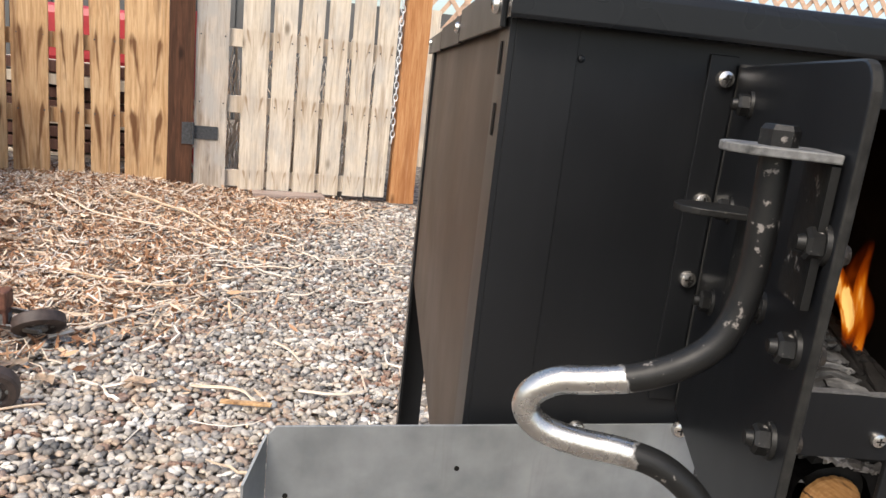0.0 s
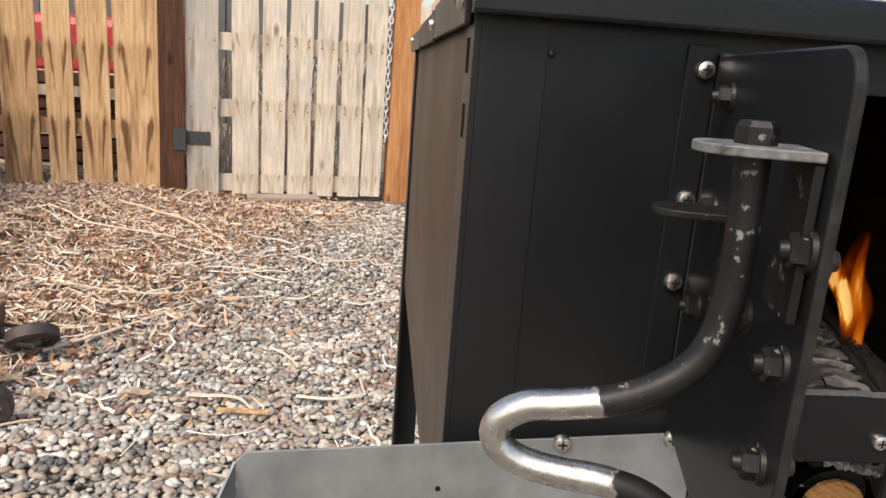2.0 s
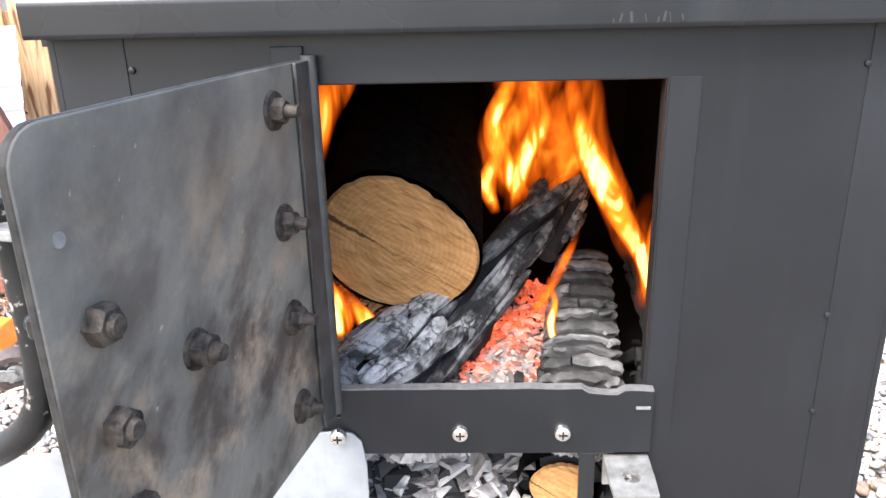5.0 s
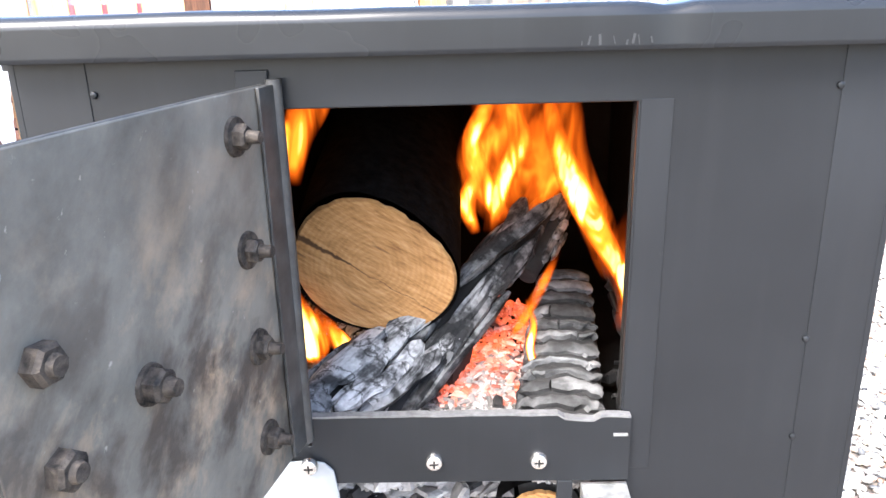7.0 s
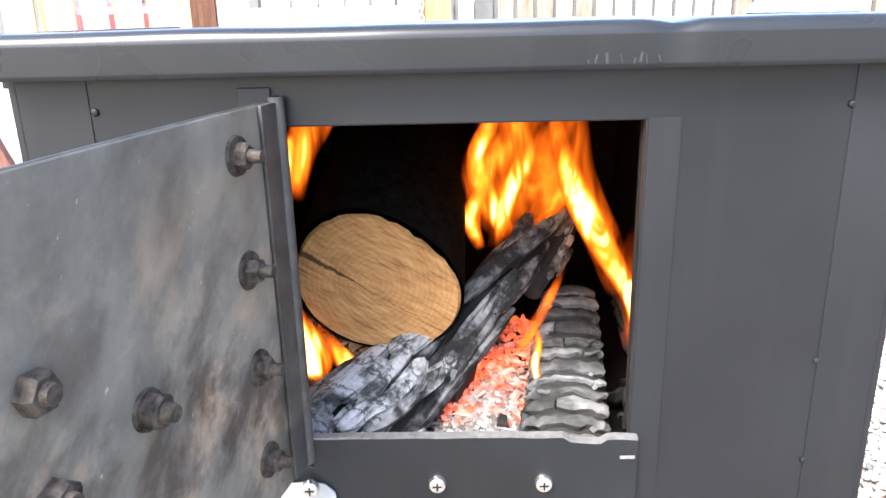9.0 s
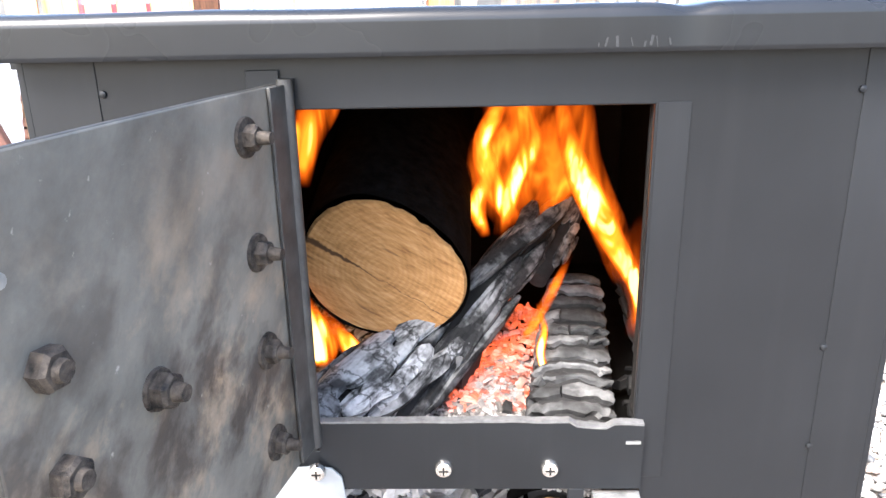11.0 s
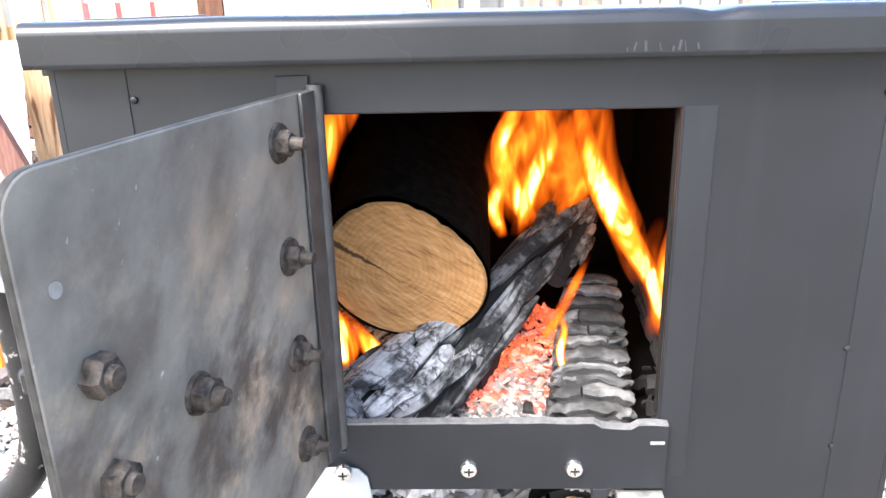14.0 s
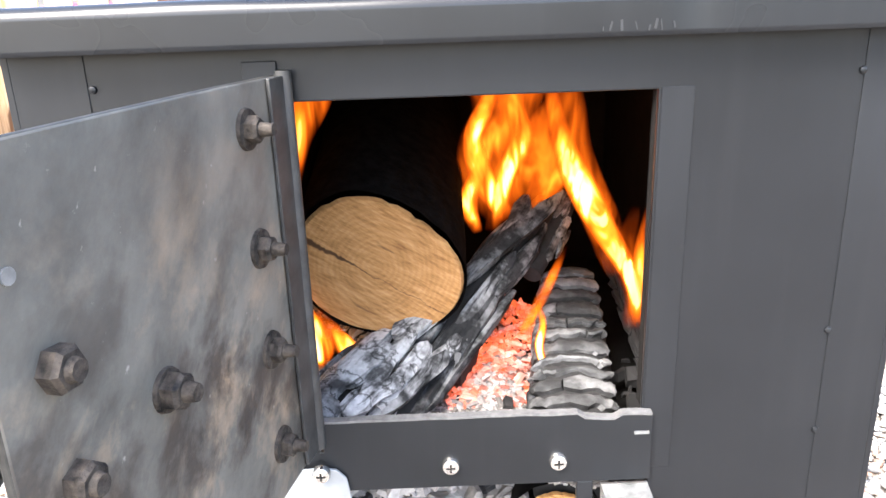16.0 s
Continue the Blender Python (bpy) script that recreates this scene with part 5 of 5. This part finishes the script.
fire = thing("fire", "bright orange and yellow flames licking up between the logs", "fire")
F = [
    # broad dim sheets behind the leaning log
    ([(0.05, 0.21, 0.655), (0.036, 0.21, 0.70), (0.046, 0.21, 0.735), (0.034, 0.21, 0.77), (0.04, 0.21, 0.80)], (0.012, 0.021, 0.017, 0.014, 0.006), 0.55),
    ([(0.055, 0.22, 0.66), (0.07, 0.22, 0.70), (0.06, 0.22, 0.735), (0.078, 0.22, 0.77), (0.07, 0.22, 0.80)], (0.01, 0.016, 0.018, 0.014, 0.006), 0.5),
    # brighter licks inside them
    ([(0.052, 0.19, 0.66), (0.034, 0.19, 0.69), (0.028, 0.19, 0.72), (0.04, 0.19, 0.75), (0.036, 0.19, 0.79)], (0.006, 0.009, 0.007, 0.006, 0.002), 1.2),
    ([(0.04, 0.195, 0.65), (0.05, 0.195, 0.69), (0.062, 0.195, 0.715), (0.057, 0.195, 0.745), (0.07, 0.195, 0.785)], (0.005, 0.008, 0.009, 0.006, 0.002), 1.15),
    ([(0.03, 0.195, 0.65), (0.024, 0.195, 0.675), (0.034, 0.195, 0.70), (0.03, 0.195, 0.725)], (0.004, 0.007, 0.005, 0.002), 1.2),
    # flame running down along the side of the charred log
    ([(0.137, 0.15, 0.59), (0.133, 0.155, 0.622), (0.118, 0.165, 0.652), (0.1, 0.175, 0.685), (0.086, 0.18, 0.72), (0.076, 0.18, 0.765)], (0.0035, 0.007, 0.009, 0.0105, 0.0075, 0.003), 1.7),
    ([(0.128, 0.18, 0.62), (0.115, 0.18, 0.66), (0.098, 0.185, 0.70), (0.092, 0.185, 0.74), (0.084, 0.185, 0.785)], (0.008, 0.013, 0.014, 0.011, 0.005), 0.5),
    ([(0.138, 0.14, 0.575), (0.14, 0.145, 0.61), (0.135, 0.15, 0.64), (0.14, 0.155, 0.675)], (0.003, 0.005, 0.005, 0.002), 1.0),
    # dim red wisps beside the charred logs
    ([(0.126, 0.13, 0.6), (0.13, 0.135, 0.625), (0.122, 0.14, 0.65), (0.128, 0.14, 0.68)], (0.006, 0.01, 0.009, 0.003), 0.36),
    ([(0.068, 0.2, 0.66), (0.082, 0.2, 0.69), (0.076, 0.2, 0.72), (0.09, 0.2, 0.75)], (0.008, 0.014, 0.012, 0.004), 0.6),
    # behind and under the fresh log
    ([(-0.092, 0.15, 0.70), (-0.086, 0.15, 0.73), (-0.074, 0.15, 0.755), (-0.062, 0.15, 0.79)], (0.007, 0.011, 0.013, 0.006), 0.7),
    ([(-0.092, 0.13, 0.71), (-0.088, 0.13, 0.735), (-0.08, 0.13, 0.752), (-0.074, 0.13, 0.77)], (0.004, 0.005, 0.005, 0.002), 1.0),
    ([(-0.078, 0.1, 0.597), (-0.075, 0.1, 0.612), (-0.082, 0.1, 0.63), (-0.088, 0.1, 0.652)], (0.008, 0.011, 0.008, 0.003), 1.5),
    ([(-0.052, 0.105, 0.60), (-0.06, 0.105, 0.608), (-0.066, 0.105, 0.617), (-0.074, 0.105, 0.632)], (0.006, 0.007, 0.006, 0.002), 1.3),
    # lick over the embers
    ([(0.066, 0.1, 0.585), (0.061, 0.1, 0.603), (0.063, 0.1, 0.62), (0.058, 0.1, 0.637)], (0.002, 0.003, 0.0026, 0.001), 1.4),
    ([(0.05, 0.12, 0.6), (0.062, 0.125, 0.618), (0.072, 0.13, 0.635), (0.084, 0.14, 0.655)], (0.002, 0.004, 0.004, 0.0015), 0.8),
]
for k, (path, wid, gain) in enumerate(F):
    tongue(fire, path, wid, 0.5, gain, k * 1.7)


# ---- fence and gate ----
FY = 3.75


def rail(x0, x1, y, z, h, mat, parent, name="rail"):
    return part(name, box(x0, x1, y, y + 0.038, z - h / 2, z + h / 2), mat, parent, bevel=0.003)


def nails(parent, x0, x1, y, zs, mat):
    for z in zs:
        for x in (x0 + 0.022, x1 - 0.022):
            part("nail", rod((x, y + 0.001, z), (x, y - 0.0015, z), 0.0042, 8), mat, parent)


fence = thing("fence", "pale brown pine picket fence with nail stains and gaps between its boards", "fence", kind="structure")
# edges of the boards, from far to the gate
LB = [(-3.06, -2.95), (-2.9, -2.78), (-2.73, -2.62), (-2.585, -2.475), (-2.435, -2.335), (-2.29, -2.158), (-2.115, -1.97), (-1.925, -1.818), (-1.774, -1.652), (-1.617, -1.424)]
for k, (a, b) in enumerate(LB):
    a, b = a - 0.007, b + 0.007
    rough_board(a, b, FY, 0.019, 0.005 if k < 9 else 0.0, 1.55 + 0.04 * math.sin(k * 2.1), CEDAR, fence, 100 + k, lean=0.006 * math.sin(k * 3))
    nails(fence, a, b, FY, (0.377, 0.74), IRON)
for z in (0.377, 0.74, 1.2):
    rail(-3.1, -1.42, FY + 0.022, z - 0.02, 0.075, CEDAR, fence)
post = thing("gate_post", "dark stained square wooden gate post", "post", "gate posts", kind="structure")
rough_board(-1.416, -1.293, FY - 0.03, 0.1, 0.0, 1.6, DARKPOST, post, 31, "post_timber")
gate = thing("gate", "bleached pallet-board gate hung on a dark post", "gate", kind="structure")
GB = [(-1.284, -1.122, PEEL), (-1.056, -0.923, GREYWOOD), (-0.902, -0.782, GREYWOOD), (-0.759, -0.639, GREYWOOD), (-0.618, -0.51, GREYWOOD), (-0.483, -0.368, GREYWOOD), (-0.35, -0.241, GREYWOOD)]
for k, (a, b, m) in enumerate(GB):
    rough_board(a, b, FY - 0.012, 0.019, 0.03 + 0.006 * math.sin(k), 1.5, m, gate, 50 + k)
    nails(gate, a, b, FY - 0.012, (0.485, 0.825), IRON)
for z in (0.09, 0.485, 0.825, 1.25):
    rail(-1.285, -0.235, FY + 0.01, z, 0.09, GREYWOOD, gate)
hg = part("strap_hinge", box(-1.345, -1.292, FY - 0.0335, FY - 0.0305, 0.262, 0.375), IRON, gate, "grey iron strap hinge", bevel=0.001)
st = bmesh.new()
box(-1.29, -1.165, FY - 0.0165, FY - 0.0125, 0.29, 0.36, st)
part("strap", st, IRON, hg, bevel=0.001)
part("pin", rod((-1.291, FY - 0.034, 0.262), (-1.291, FY - 0.034, 0.375), 0.008, 12), IRON, hg)
# white chain hanging in the gap beside the post
chain = thing("chain", "pale hanging chain in the gap beside the gate", "chain")
for k in range(26):
    lk = bmesh.new()
    ring = [Vector((0.012 * math.cos(a) * (1 if k % 2 else 0.15), 0.012 * math.cos(a) * (0.15 if k % 2 else 1), 0.021 * math.sin(a))) for a in (2 * math.pi * q / 12 for q in range(13))]
    tube(ring, 0.0032, 6, lk)
    ob = part("chain_link", lk, WHITE, chain, smooth=True)
    ob.location = (-0.222 + 0.004 * math.sin(k), FY - 0.004, 0.36 + 0.034 * k)
endpost = thing("gate_post", "orange-brown cedar post with a knotty face", "post", "gate posts", kind="structure")
rough_board(-0.2, -0.062, FY - 0.02, 0.09, 0.0, 1.6, REDPOST, endpost, 77, "post_timber")
# board lying along the gate's foot
foot = thing("plank", "flat weathered plank lying at the foot of the gate", "plank")
part("plank_board", box(-0.98, -0.6, FY - 0.15, FY - 0.04, 0.004, 0.04), PLANK, foot, bevel=0.004)

# fence going on beyond the post, farther back
rear = thing("fence", "light wooden boundary fence behind the yard", "fence", kind="structure")
x = 0.02
k = 0
while x < 6.2:
    if not (0.12 < x < 0.26):
        rough_board(x, x + 0.115, 5.6, 0.019, 0.0, 1.22 + 0.03 * math.sin(k * 1.9), (GREYWOOD, CEDAR, TREAD, GREYWOOD, TREAD)[(k * 7 + k // 3) % 5], rear, 300 + k)
    x += 0.15
    k += 1
for z in (0.35, 1.05):
    rail(0.0, 6.3, 5.622, z, 0.09, GREYWOOD, rear)
lat = thing("lattice", "diagonal wooden lattice screen", "lattice", kind="structure")
for k in range(46):
    x0 = 0.1 + 0.125 * k
    for sg in (-1, 1):
        bm = beam((x0 - sg * 0.3, 5.85 + 0.012 * sg, 1.1), (x0 + sg * 0.3, 5.85 + 0.012 * sg, 1.9), 0.035, 0.008, (0, 1, 0))
        part("lath", bm, LATTICE, lat)
wall = thing("building", "grey ribbed sheet-metal shed wall behind the fence", "building", kind="structure")
bm = bmesh.new()
for k in range(85):
    box(-6.2 + 0.2 * k, -6.2 + 0.2 * k + 0.17, 7.6, 7.64, 0.0, 1.35, bm)
box(-6.25, 10.8, 7.62, 7.7, 0, 1.35, bm)
part("wall", bm, GREYWALL, wall)
# things seen through the fence gaps
car = thing("machine", "red painted machine body behind the fence", "machine")
bm = box(-2.45, -1.75, 4.55, 5.2, 0.55, 0.93)
part("body", bm, RED, car, bevel=0.06)
part("chassis", box(-2.42, -1.78, 4.6, 5.15, 0.0, 0.55), RUSTY, car, bevel=0.02)
post2 = thing("red_post", "red painted steel post behind the gate", "post")
part("tube", box(-1.34, -1.2, 4.2, 4.28, 0, 0.95), RED, post2, bevel=0.01)
pile = thing("timber_pile", "stack of old grey and brown timber behind the fence", "timber")
rr = random.Random(9)
for k in range(16):
    z = 0.04 + 0.075 * (k // 2)
    a = rr.uniform(-0.08, 0.08)
    bm = beam((-3.0 + rr.uniform(0, 0.2), 4.2 + 0.14 * (k % 2) + a, z), (-1.5 + rr.uniform(-0.2, 0.1), 4.2 + 0.14 * (k % 2) - a, z), 0.11, 0.06)
    part("timber", bm, BROWN if k % 3 else GREYWOOD, pile, bevel=0.004)
# brush of dry stalks behind the gate
bm = bmesh.new()
for k in range(260):
    x = rr.uniform(-1.3, -0.2)
    y = rr.uniform(3.95, 4.6)
    h = rr.uniform(0.3, 0.95)
    p = [Vector((x, y, 0)), Vector((x + rr.uniform(-0.06, 0.06), y, h * 0.5)), Vector((x + rr.uniform(-0.15, 0.15), y + rr.uniform(-0.1, 0.1), h))]
    tube(p, 0.004, 4, bm)
stalks = tagged(link_mesh("dry_stalks", bm, STRAW), "dry weed stalks behind the gate", "stalks", kind="stuff")
bag = thing("tarp_bag", "crumpled blue-grey plastic bag behind the stove", "bag")
b = bmesh.new()
bmesh.ops.create_icosphere(b, subdivisions=4, radius=1)
for v in b.verts:
    q = v.co * (1 + 0.3 * noise.noise(v.co * 2.2))
    v.co = (2.35 + q.x * 0.42, 4.9 + q.y * 0.25, 0.5 + q.z * 0.53)
part("sheet", b, BAG, bag, smooth=True)
tool = thing("metal_bar", "grey metal angle bar propped behind the stove", "bar")
part("bar", beam((-0.6, 5.3, 0.0), (0.02, 5.3, 1.12), 0.05, 0.05), DULL, tool, bevel=0.004)

SKEW = Matrix.Translation((-1.219, 3.595, 0)) @ Matrix.Rotation(radians(13.5), 4, "Z") @ Matrix.Translation((1.293, -3.72, 0))
for ob in (fence, post, gate, chain, endpost, foot, post2, stalks):
    ob.matrix_world = SKEW

# ---- white corrugated sheet ----
sh = thing("metal_sheet", "white ribbed metal sheet leaning on the fence", "metal sheet")
bm = bmesh.new()
rows = []
for i in range(81):
    z = 0.02 + 0.675 * i / 80
    ph = (i % 13) / 13
    d = 0.012 * (0 if ph < 0.55 else math.sin((ph - 0.55) / 0.45 * math.pi))
    yy = 3.5 + 0.14 * (z / 0.7) - d
    rows.append([bm.verts.new((-3.3, yy, z)), bm.verts.new((-2.355 + 0.02 * (z / 0.7), yy, z))])
fs = [bm.faces.new((a[0], a[1], b[1], b[0])) for a, b in zip(rows, rows[1:])]
e = bmesh.ops.extrude_face_region(bm, geom=fs)
bmesh.ops.translate(bm, verts=[v for v in e["geom"] if isinstance(v, bmesh.types.BMVert)], vec=(0, 0.002, 0))
part("sheet", bm, WHITE, sh)
sh.matrix_world = SKEW @ Matrix.Translation((0.1, -0.02, 0))

# ---- brown ladder ----
lad = thing("ladder", "old brown wooden ladder leaning over the litter", "ladder")
A = [Vector((-1.87, 2.7, 0.03)), Vector((-2.44, 2.7, 1.5))]
B = [Vector((-2.28, 2.9, 0.03)), Vector((-2.85, 2.9, 1.5))]
part("rail", beam(A[0], A[1], 0.04, 0.11, (1, 0, 0.4)), BROWN, lad, bevel=0.004)
part("rail", beam(B[0], B[1], 0.03, 0.08, (1, 0, 0.4)), BROWN, lad, bevel=0.004)
for k in range(9):
    t = 0.06 + 0.115 * k
    p, q = A[0].lerp(A[1], t), B[0].lerp(B[1], t)
    part("rung", beam(p.lerp(q, 0.13), q, 0.03, 0.085, (0, 0, 1)), TREAD, lad, bevel=0.003)
lad.location = (0.06, -0.03, 0)

# ---- orange hoist lying on casters ----
ho = thing("shop_hoist", "orange steel shop hoist with folded legs on swivel casters", "hoist")
part("mast", beam((-1.57, 2.11, 0.012), (-2.11, 2.12, 0.73), 0.135, 0.085, (0, 1, 0)), ORANGE, ho, bevel=0.006)
part("leg", beam((-1.335, 1.6, 0.07), (-2.2, 1.75, 0.08), 0.075, 0.075), ORANGE, ho, bevel=0.006)
part("leg", beam((-1.075, 1.2, 0.075), (-2.1, 1.13, 0.075), 0.075, 0.065), ORANGE, ho, bevel=0.006)
part("brace", beam((-1.33, 1.4, 0.17), (-1.7, 1.3, 0.03), 0.02, 0.07), ORANGE, ho, bevel=0.003)
part("stub", beam((-1.11, 1.41, 0.128), (-1.42, 1.38, 0.128), 0.05, 0.045, bm=box(-1.145, -1.113, 1.395, 1.425, 0.06, 0.107)), RUSTY, ho, bevel=0.004)


def caster(c, ax, arm, size=1.0):
    """Wheel with tyre and hub at c, its axle along ax, its fork going back along arm."""
    c, ax, arm = Vector(c), Vector(ax).normalized(), Vector(arm)
    bm = bmesh.new()
    m = Matrix.Translation(c) @ ax.to_track_quat("Z", "Y").to_matrix().to_4x4()
    prof = [(0.02, -0.012), (0.034, -0.011), (0.04, -0.017), (0.054, -0.0175), (0.0605, -0.013), (0.062, 0), (0.0605, 0.013), (0.054, 0.0175), (0.04, 0.017), (0.034, 0.011), (0.02, 0.012)]
    n = 32
    rings = [[bm.verts.new(m @ Vector((r * size * math.cos(2 * math.pi * k / n), r * size * math.sin(2 * math.pi * k / n), z))) for k in range(n)] for r, z in prof]
    for a, b in zip(rings, rings[1:] + rings[:1]):
        for k in range(n):
            bm.faces.new((a[k], a[(k + 1) % n], b[(k + 1) % n], b[k]))
    w = part("wheel", bm, TYRE, ho, "worn dark caster wheel", smooth=True)
    part("hub", rod(c - ax * 0.019, c + ax * 0.019, 0.0195, 20), DULL, w)
    for k in range(6):
        a = 2 * math.pi * k / 6
        q = m @ Vector((0.029 * math.cos(a), 0.029 * math.sin(a), 0.0135))
        q2 = m @ Vector((0.029 * math.cos(a), 0.029 * math.sin(a), -0.0135))
        part("rivet", rod(q2, q, 0.0045, 10), DULL, w)
    fk = part("fork", beam(c - ax * 0.0235, c - ax * 0.0235 + arm, 0.004, 0.03, ax.cross(arm), bm=beam(c + ax * 0.0235, c + ax * 0.0235 + arm, 0.004, 0.03, ax.cross(arm))), DULL, ho, "grey steel caster fork", bevel=0.001)
    part("axle", rod(c - ax * 0.028, c + ax * 0.028, 0.006, 10), DULL, fk)
    part("swivel", rod(c + arm * 0.95 - Vector((0, 0, 0.012)), c + arm * 0.95 + Vector((0, 0, 0.014)), 0.028, 18), DULL, fk)


caster((-1.058, 1.44, 0.06), (0.3, -0.55, -0.78), (-0.085, -0.025, 0.02))
caster((-0.99, 1.08, 0.053), (0.35, -0.92, -0.22), (-0.1, -0.03, 0.015), 0.84)

ho.location = (0.025, -0.01, 0)

# ---- litter on the ground ----
rr = random.Random(12)
lv = np.array([[-1, 0, 0.1], [-0.4, -0.5, 0], [0.4, -0.45, 0.05], [1, 0, 0.25], [0.4, 0.5, 0.1], [-0.4, 0.45, 0.12], [0, 0, -0.1]], float)
lfc = np.array([[0, 1, 6], [1, 2, 6], [2, 3, 6], [3, 4, 6], [4, 5, 6], [5, 0, 6]])
ms = []
for k in range(50000):
    x, y = rr.uniform(-3.0, -0.2), rr.uniform(0.9, 3.74)
    side = min(1.0, max(0.0, (x + 3.0 + 0.3 * noise.noise((x * 2, y * 2, 5))) / 0.5)) * min(1.0, max(0.0, (y - 0.9) / 0.3))
    if rr.random() > litter_amount(x, y) ** 1.3 * side + 0.012:
        continue
    s = rr.choice((0.005, 0.007, 0.009, 0.012, 0.017))
    ms.append(np.array(Matrix.Translation((x, y, mound(x, y) + 0.008 + rr.uniform(0, 0.022))) @ Euler((rr.gauss(0, 0.5), rr.gauss(0, 0.5), rr.uniform(0, 6.3))).to_matrix().to_4x4()
                       @ Matrix.Diagonal((s * rr.uniform(0.9, 1.9), s * rr.uniform(0.2, 0.75), s, 1))))
scatter("leaf_litter", lv, lfc, ms, LEAF, "heap of dry brown leaves and bark bits along the fence", "leaves")
bm = bmesh.new()
cnt = 0
while cnt < 2300:
    x, y = rr.uniform(-2.8, 0.1), rr.uniform(0.85, 3.7)
    if rr.random() > litter_amount(x, y) + 0.07:
        continue
    cnt += 1
    ln = rr.choice((0.04, 0.06, 0.08, 0.12, 0.18, 0.23))
    a = rr.uniform(0, 3.14)
    p = []
    bend = rr.gauss(0, 0.7)
    for q in range(5):
        t = q / 4 - 0.5
        xx, yy = x + ln * t * math.cos(a + bend * t), y + ln * t * math.sin(a + bend * t)
        xx, yy = xx + rr.gauss(0, 0.03) * ln, yy + rr.gauss(0, 0.03) * ln
        p.append(Vector((xx, yy, mound(xx, yy) + 0.014 + 0.01 * rr.random() + 0.012 * (q == 4))))
    r0 = rr.choice((0.0015, 0.0022, 0.003, 0.004))
    tube(p, lambda t, r0=r0: r0 * (1.1 - 0.5 * t), 5, bm)
tagged(link_mesh("dry_twigs", bm, STRAW, smooth=True), "pale dry stalks and twigs strewn over gravel and leaves", "twigs", kind="stuff")


def stick(pts, r, label, mat=None):
    th = thing("stick", label, "stick", "sticks on the ground")
    pp = spline([(x, y, mound(x, y) + z) for x, y, z in pts], 6)
    pp = [p + Vector((0.022 * noise.noise(p * 7), 0.022 * noise.noise(p * 7 + Vector((9, 3, 1))), 0)) for p in pp]
    part("shaft", tube(pp, lambda t: r * (1.1 - 0.45 * t), 7), mat or STRAW, th, smooth=True)


stick([(-0.46, 1.52, 0.02), (-0.42, 1.47, 0.022), (-0.385, 1.41, 0.02)], 0.004, "pale bent twig lying on the gravel")
stick([(-1.25, 2.02, 0.02), (-1.05, 1.93, 0.028), (-0.85, 1.93, 0.024), (-0.66, 2.08, 0.02)], 0.005, "long pale curved twig across the gravel")
stick([(-1.02, 1.44, 0.02), (-0.9, 1.6, 0.025), (-0.72, 1.9, 0.02)], 0.0045, "long thin pale stalk on the gravel")
stick([(-1.4, 3.1, 0.03), (-1.1, 2.95, 0.035), (-0.9, 2.75, 0.03), (-0.75, 2.5, 0.025)], 0.006, "long pale branch on the leaf litter")
stick([(-1.6, 2.9, 0.03), (-1.35, 2.7, 0.035), (-1.0, 2.62, 0.03)], 0.005, "pale curved branch on the leaf litter")
stick([(-1.18, 3.3, 0.02), (-1.13, 3.5, 0.05)], 0.009, "pale stub of wood in the leaf litter")
stick([(-0.9, 0.95, 0.02), (-0.97, 1.03, 0.024), (-0.86, 1.08, 0.02)], 0.0035, "small pale twig on the gravel")
stick([(-0.62, 1.22, 0.02), (-0.5, 1.2, 0.024), (-0.45, 1.16, 0.02)], 0.004, "pale twig on the gravel")
lath = thing("lath", "pale broken wooden lath lying by the caster", "lath")
part("strip", beam((-1.38, 1.3, 0.05), (-1.085, 1.335, 0.04), 0.03, 0.012), GREYWOOD, lath, bevel=0.002)
chip = thing("wood_chip", "flat tan splinter of wood on the gravel", "wood chip")
part("splinter", beam((-0.53, 1.145, 0.024), (-0.42, 1.14, 0.024), 0.014, 0.006), CEDAR, chip, bevel=0.001)
for x, y, s, a in ((-0.72, 1.215, 0.034, 0.3), (-0.78, 2.05, 0.04, 1.2), (-0.62, 1.85, 0.03, 0.1), (-1.5, 2.25, 0.06, 0.6), (-1.62, 2.5, 0.07, 1.9), (-1.42, 1.97, 0.055, 2.2), (-1.36, 1.72, 0.05, 0.9), (-1.18, 1.6, 0.04, 1.5), (-1.62, 2.72, 0.07, 0.2), (-1.02, 1.27, 0.04, 1.1), (-0.92, 1.2, 0.035, 2.4)):
    lf2 = thing("dry_leaf", "single curled tan leaf lying on the gravel", "leaf", "leaves on the gravel")
    b = bmesh.new()
    g = [[b.verts.new(pose(x, y, mound(x, y) + 0.022, 0, 0, math.degrees(a)) @ Vector((s * (i / 6 - 0.5) * 2, s * 0.55 * math.sin(math.pi * (i + 0.3) / 6.6) * (j / 4 - 0.5) * 2, s * (0.25 * (j / 4 - 0.5) ** 2 * 2 + 0.12 * math.sin(i))))) for j in range(5)] for i in range(7)]
    for i in range(6):
        for j in range(4):
            b.faces.new((g[i][j], g[i + 1][j], g[i + 1][j + 1], g[i][j + 1]))
    bmesh.ops.solidify(b, geom=b.faces[:], thickness=0.0008)
    part("blade", b, PALELEAF, lf2, smooth=True)
